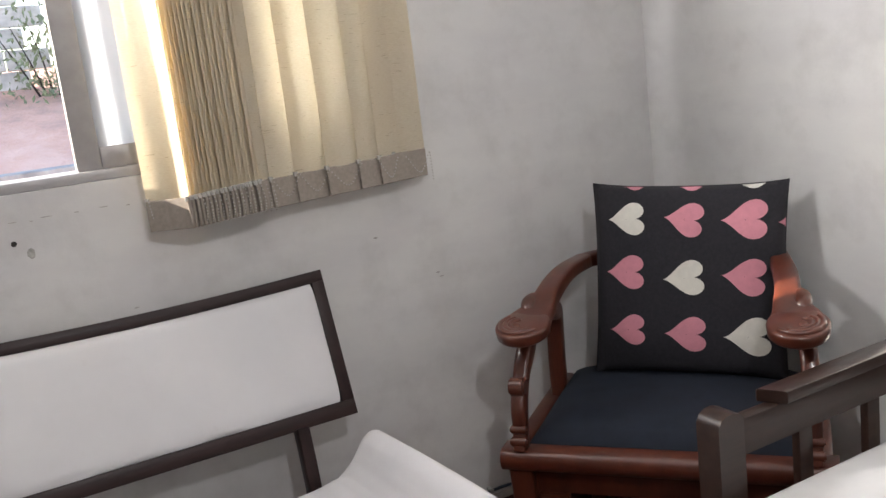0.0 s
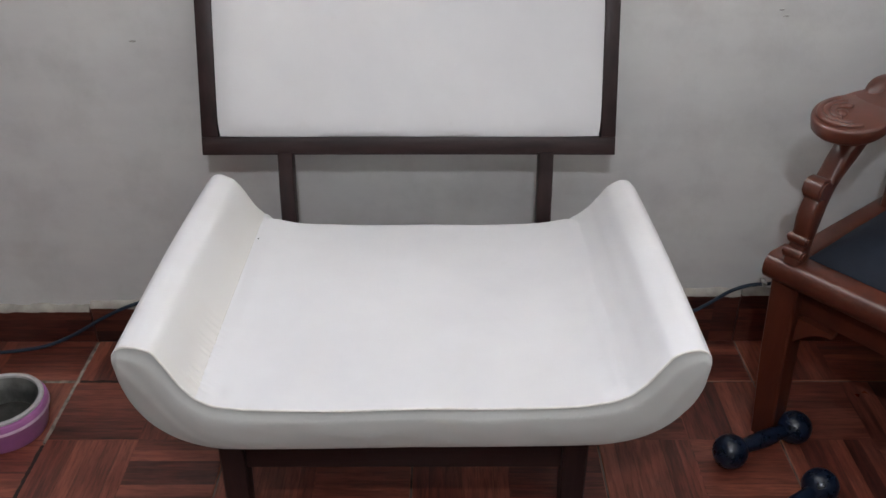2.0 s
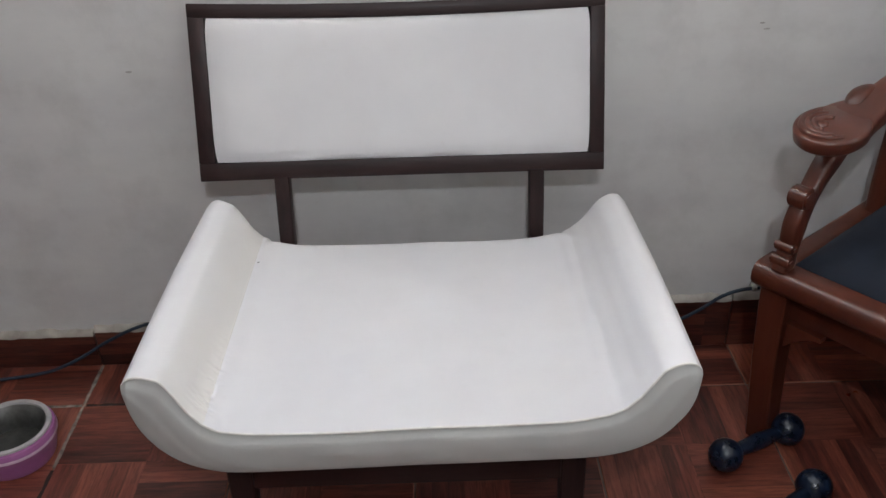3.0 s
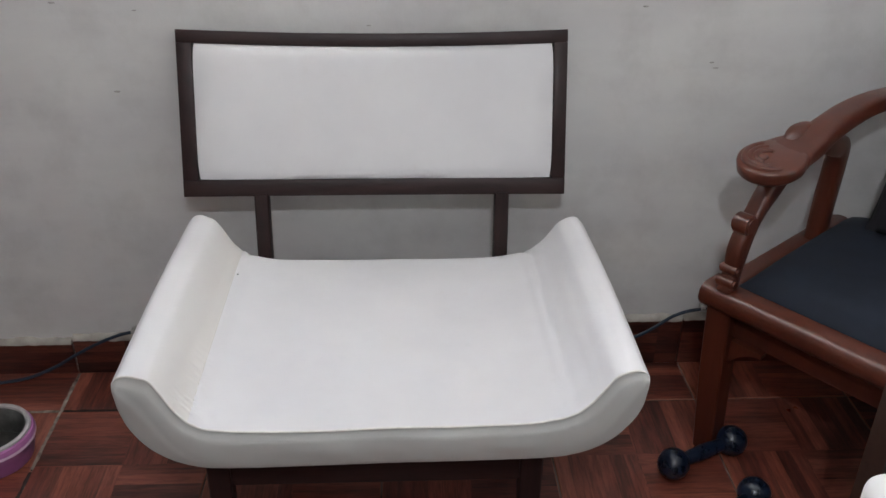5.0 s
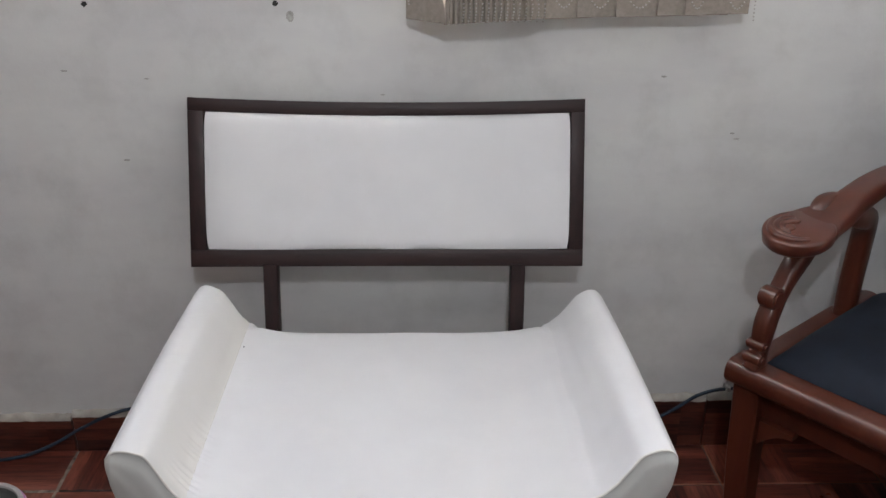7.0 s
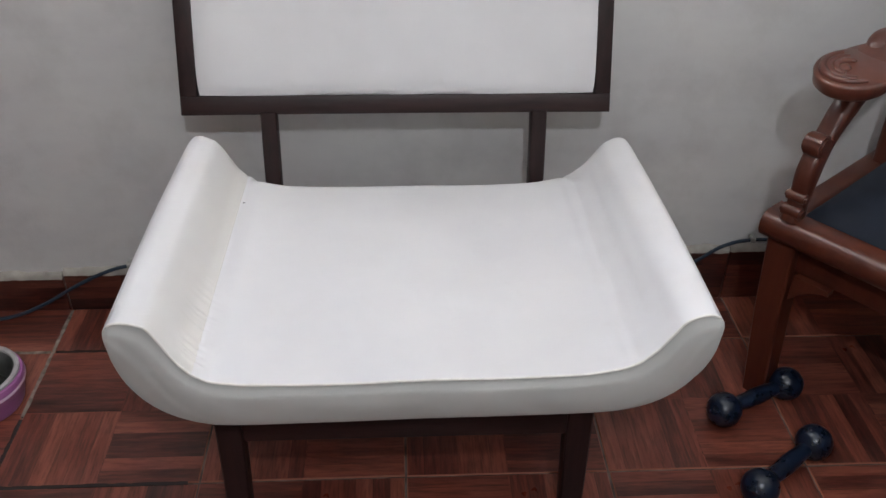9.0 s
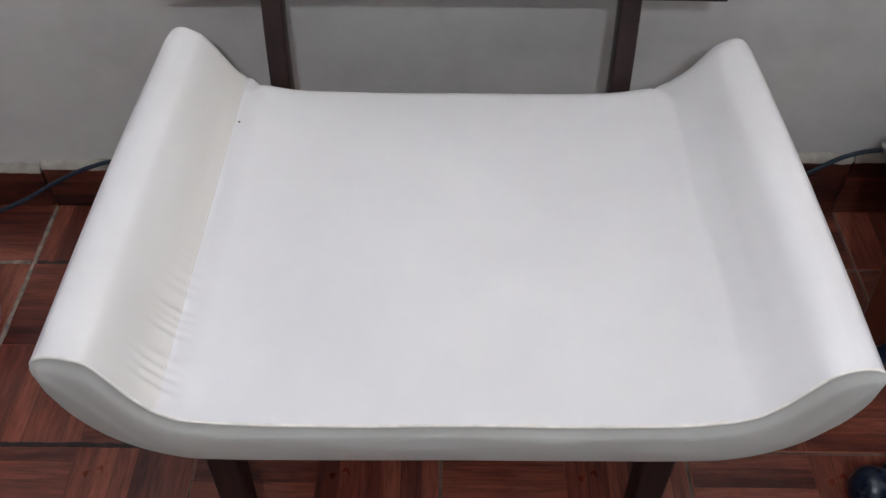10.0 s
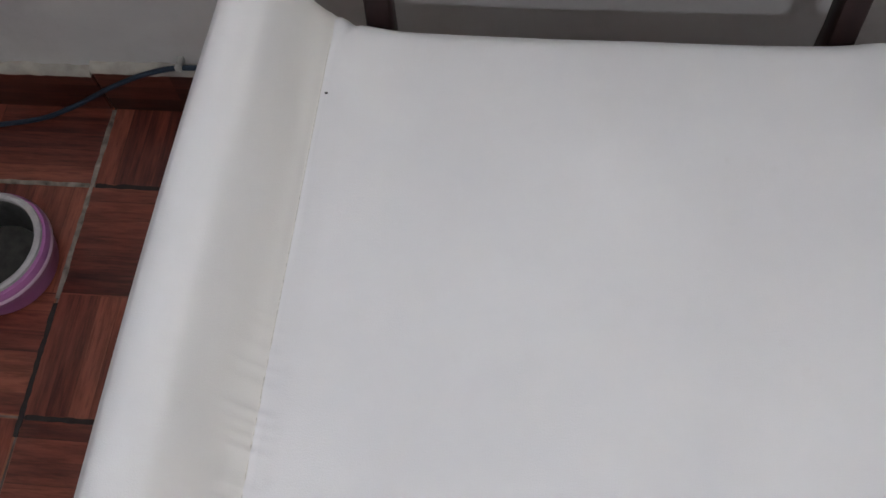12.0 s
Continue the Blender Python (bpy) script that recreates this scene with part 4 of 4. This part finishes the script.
# ---- ceiling lamp ----
lamp = thing("ceiling_lamp", (LAMP.x, LAMP.y, ZC), "bare white bulb hanging on a short flex", "ceiling lamp")
part("ceiling_rose", lathe([(0.0005, ZC - 0.001), (0.05, ZC - 0.001), (0.05, ZC - 0.018), (0.012, ZC - 0.034), (0.0005, ZC - 0.034)], 24, (LAMP.x, LAMP.y, 0)), WHITEPLASTIC, lamp)
part("flex", tube([(LAMP.x, LAMP.y, ZC - 0.03), (LAMP.x + 0.002, LAMP.y, ZC - 0.12), (LAMP.x, LAMP.y, LAMP.z + 0.15)], 0.003, 8, 12), WHITEPLASTIC, lamp)
part("bulb", lathe([(0.0005, LAMP.z + 0.036), (0.018, LAMP.z + 0.042), (0.029, LAMP.z + 0.060), (0.028, LAMP.z + 0.076), (0.015, LAMP.z + 0.100), (0.0005, LAMP.z + 0.100)], 24, (LAMP.x, LAMP.y, 0)), GLOW, lamp, "glowing white bulb")
part("holder", lathe([(0.0005, LAMP.z + 0.155), (0.012, LAMP.z + 0.152), (0.021, LAMP.z + 0.140), (0.021, LAMP.z + 0.095), (0.0005, LAMP.z + 0.095)], 24, (LAMP.x, LAMP.y, 0)), WHITEPLASTIC, lamp)

# ---- skirting tiles ----
def cement(x0, x1, h):
    """rough line of cement along the top of a tile"""
    rings = []
    for x in np.linspace(x0, x1, max(8, int((x1 - x0) / 0.009))):
        up = 0.013 + 0.006 * noise.noise((x * 22, 0, 3)) + 0.003 * noise.noise((x * 90, 2, 3))
        down = 0.002 + 0.006 * max(0, noise.noise((x * 30, 5, 1)))
        out = 0.0135 + 0.002 * noise.noise((x * 60, 8, 1))
        rings.append([(x, -0.0005, h - down), (x, -out, h - down), (x, -out + 0.001, h + 0.3 * up), (x, -0.006, h + 0.85 * up), (x, -0.0005, h + up)])
    return loft(rings)


skirt = thing("baseboard", (0, -0.006, 0), "red-brown parquet-look tile skirting under the wall", "baseboard", kind="structure")
for x0, x1, h in ((-2.29, -1.8, 0.088), (-1.797, -1.43, 0.089), (-1.427, -1.06, 0.088), (-1.057, -0.688, 0.088), (-0.684, -0.33, 0.098), (-0.327, 0.045, 0.105), (0.048, 0.44, 0.118), (0.443, 0.805, 0.130), (0.808, 1.17, 0.132), (1.173, 1.495, 0.132)):
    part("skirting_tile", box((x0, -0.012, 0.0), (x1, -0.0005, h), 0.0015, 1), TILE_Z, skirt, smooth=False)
    part("cement_bead", cement(x0, x1, h), CEMENT, skirt, "rough white cement line")
for k in range(9):
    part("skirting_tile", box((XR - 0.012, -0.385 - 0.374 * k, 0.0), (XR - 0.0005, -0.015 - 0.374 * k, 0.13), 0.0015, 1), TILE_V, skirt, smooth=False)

# ---- floor tiles ----
S, GAP = 0.3737, 0.0042


def tile_mesh(w, d, x_first):
    """a glazed tile of four printed blocks; the print's run alternates"""
    bm = bmesh.new()
    b = 0.0015
    xs, ys = (0, w / 2, w), (0, d / 2, d)
    for i in range(2):
        for j in range(2):
            q = [bm.verts.new((min(max(x, b), w - b), min(max(y, b), d - b), 0.0)) for x, y in ((xs[i], ys[j]), (xs[i + 1], ys[j]), (xs[i + 1], ys[j + 1]), (xs[i], ys[j + 1]))]
            f = bm.faces.new(q)
            f.material_index = 0 if (i + j + x_first) % 2 == 0 else 1
    rim = [(0, 0), (w, 0), (w, d), (0, d)]
    top = [(b, b), (w - b, b), (w - b, d - b), (b, d - b)]
    for k in range(4):
        m = (k + 1) % 4
        a = [bm.verts.new((*top[k], 0.0)), bm.verts.new((*top[m], 0.0)), bm.verts.new((*rim[m], -b)), bm.verts.new((*rim[k], -b))]
        bm.faces.new(a).material_index = 2
        c = [bm.verts.new((*rim[k], -b)), bm.verts.new((*rim[m], -b)), bm.verts.new((*rim[m], -0.012)), bm.verts.new((*rim[k], -0.012))]
        bm.faces.new(c).material_index = 2
    bmesh.ops.remove_doubles(bm, verts=list(bm.verts), dist=1e-6)
    bmesh.ops.recalc_face_normals(bm, faces=bm.faces)
    me = bpy.data.meshes.new("floor_tile")
    bm.to_mesh(me)
    bm.free()
    for m in (TILE_X, TILE_Y, TILE_SIDE):
        me.materials.append(m)
    return me


FULL = tile_mesh(S - GAP, S - GAP, 1)
for i in range(-5, 7):
    for j in range(-1, 9):
        ob = new("floor_tile", FULL)
        ob.location = (-0.683 + S * i + GAP / 2, -0.158 - S * (j + 1) + GAP / 2, random.uniform(-0.0006, 0.0004))
        ob.rotation_euler = (0, 0, random.uniform(-0.0025, 0.0025))
        ob.parent = floor

# pale cement left in two of the joints
def joint(a, b):
    """uneven ridge of cement in a floor joint from a to b"""
    a, b = Vector((*a, 0)), Vector((*b, 0))
    side = Vector((-(b - a).y, (b - a).x, 0)).normalized()
    rings = []
    for s in np.linspace(0, 1, 48):
        c = a.lerp(b, float(s)) + side * 0.0012 * noise.noise((s * 14, a.x * 9, a.y * 9))
        w = 0.0040 + 0.0020 * noise.noise((s * 19, 4, a.y * 7))
        top = 0.0009 + 0.0006 * noise.noise((s * 26, 7, a.x * 5))
        rings.append([c - side * w + Vector((0, 0, -0.003)), c - side * w * 0.9 + Vector((0, 0, top * 0.6)), c + Vector((0, 0, top)), c + side * w * 0.9 + Vector((0, 0, top * 0.6)), c + side * w + Vector((0, 0, -0.003))])
    return loft(rings)


for a, b in (((-0.683, -0.352), (-0.683, -0.014)), ((-1.06, -0.158), (-0.688, -0.158))):
    part("grout_line", joint(a, b), GROUT_PALE, floor, "pale cement in the joint")
for a, b in (((-0.677, -0.158), (-0.335, -0.158)), ((-0.683, -0.36), (-0.683, -0.56)), ((-0.677, -0.5317), (-0.33, -0.5317))):
    part("grout_line", joint(a, b), GROUT_DARK, floor, "dark dirt in the joint")
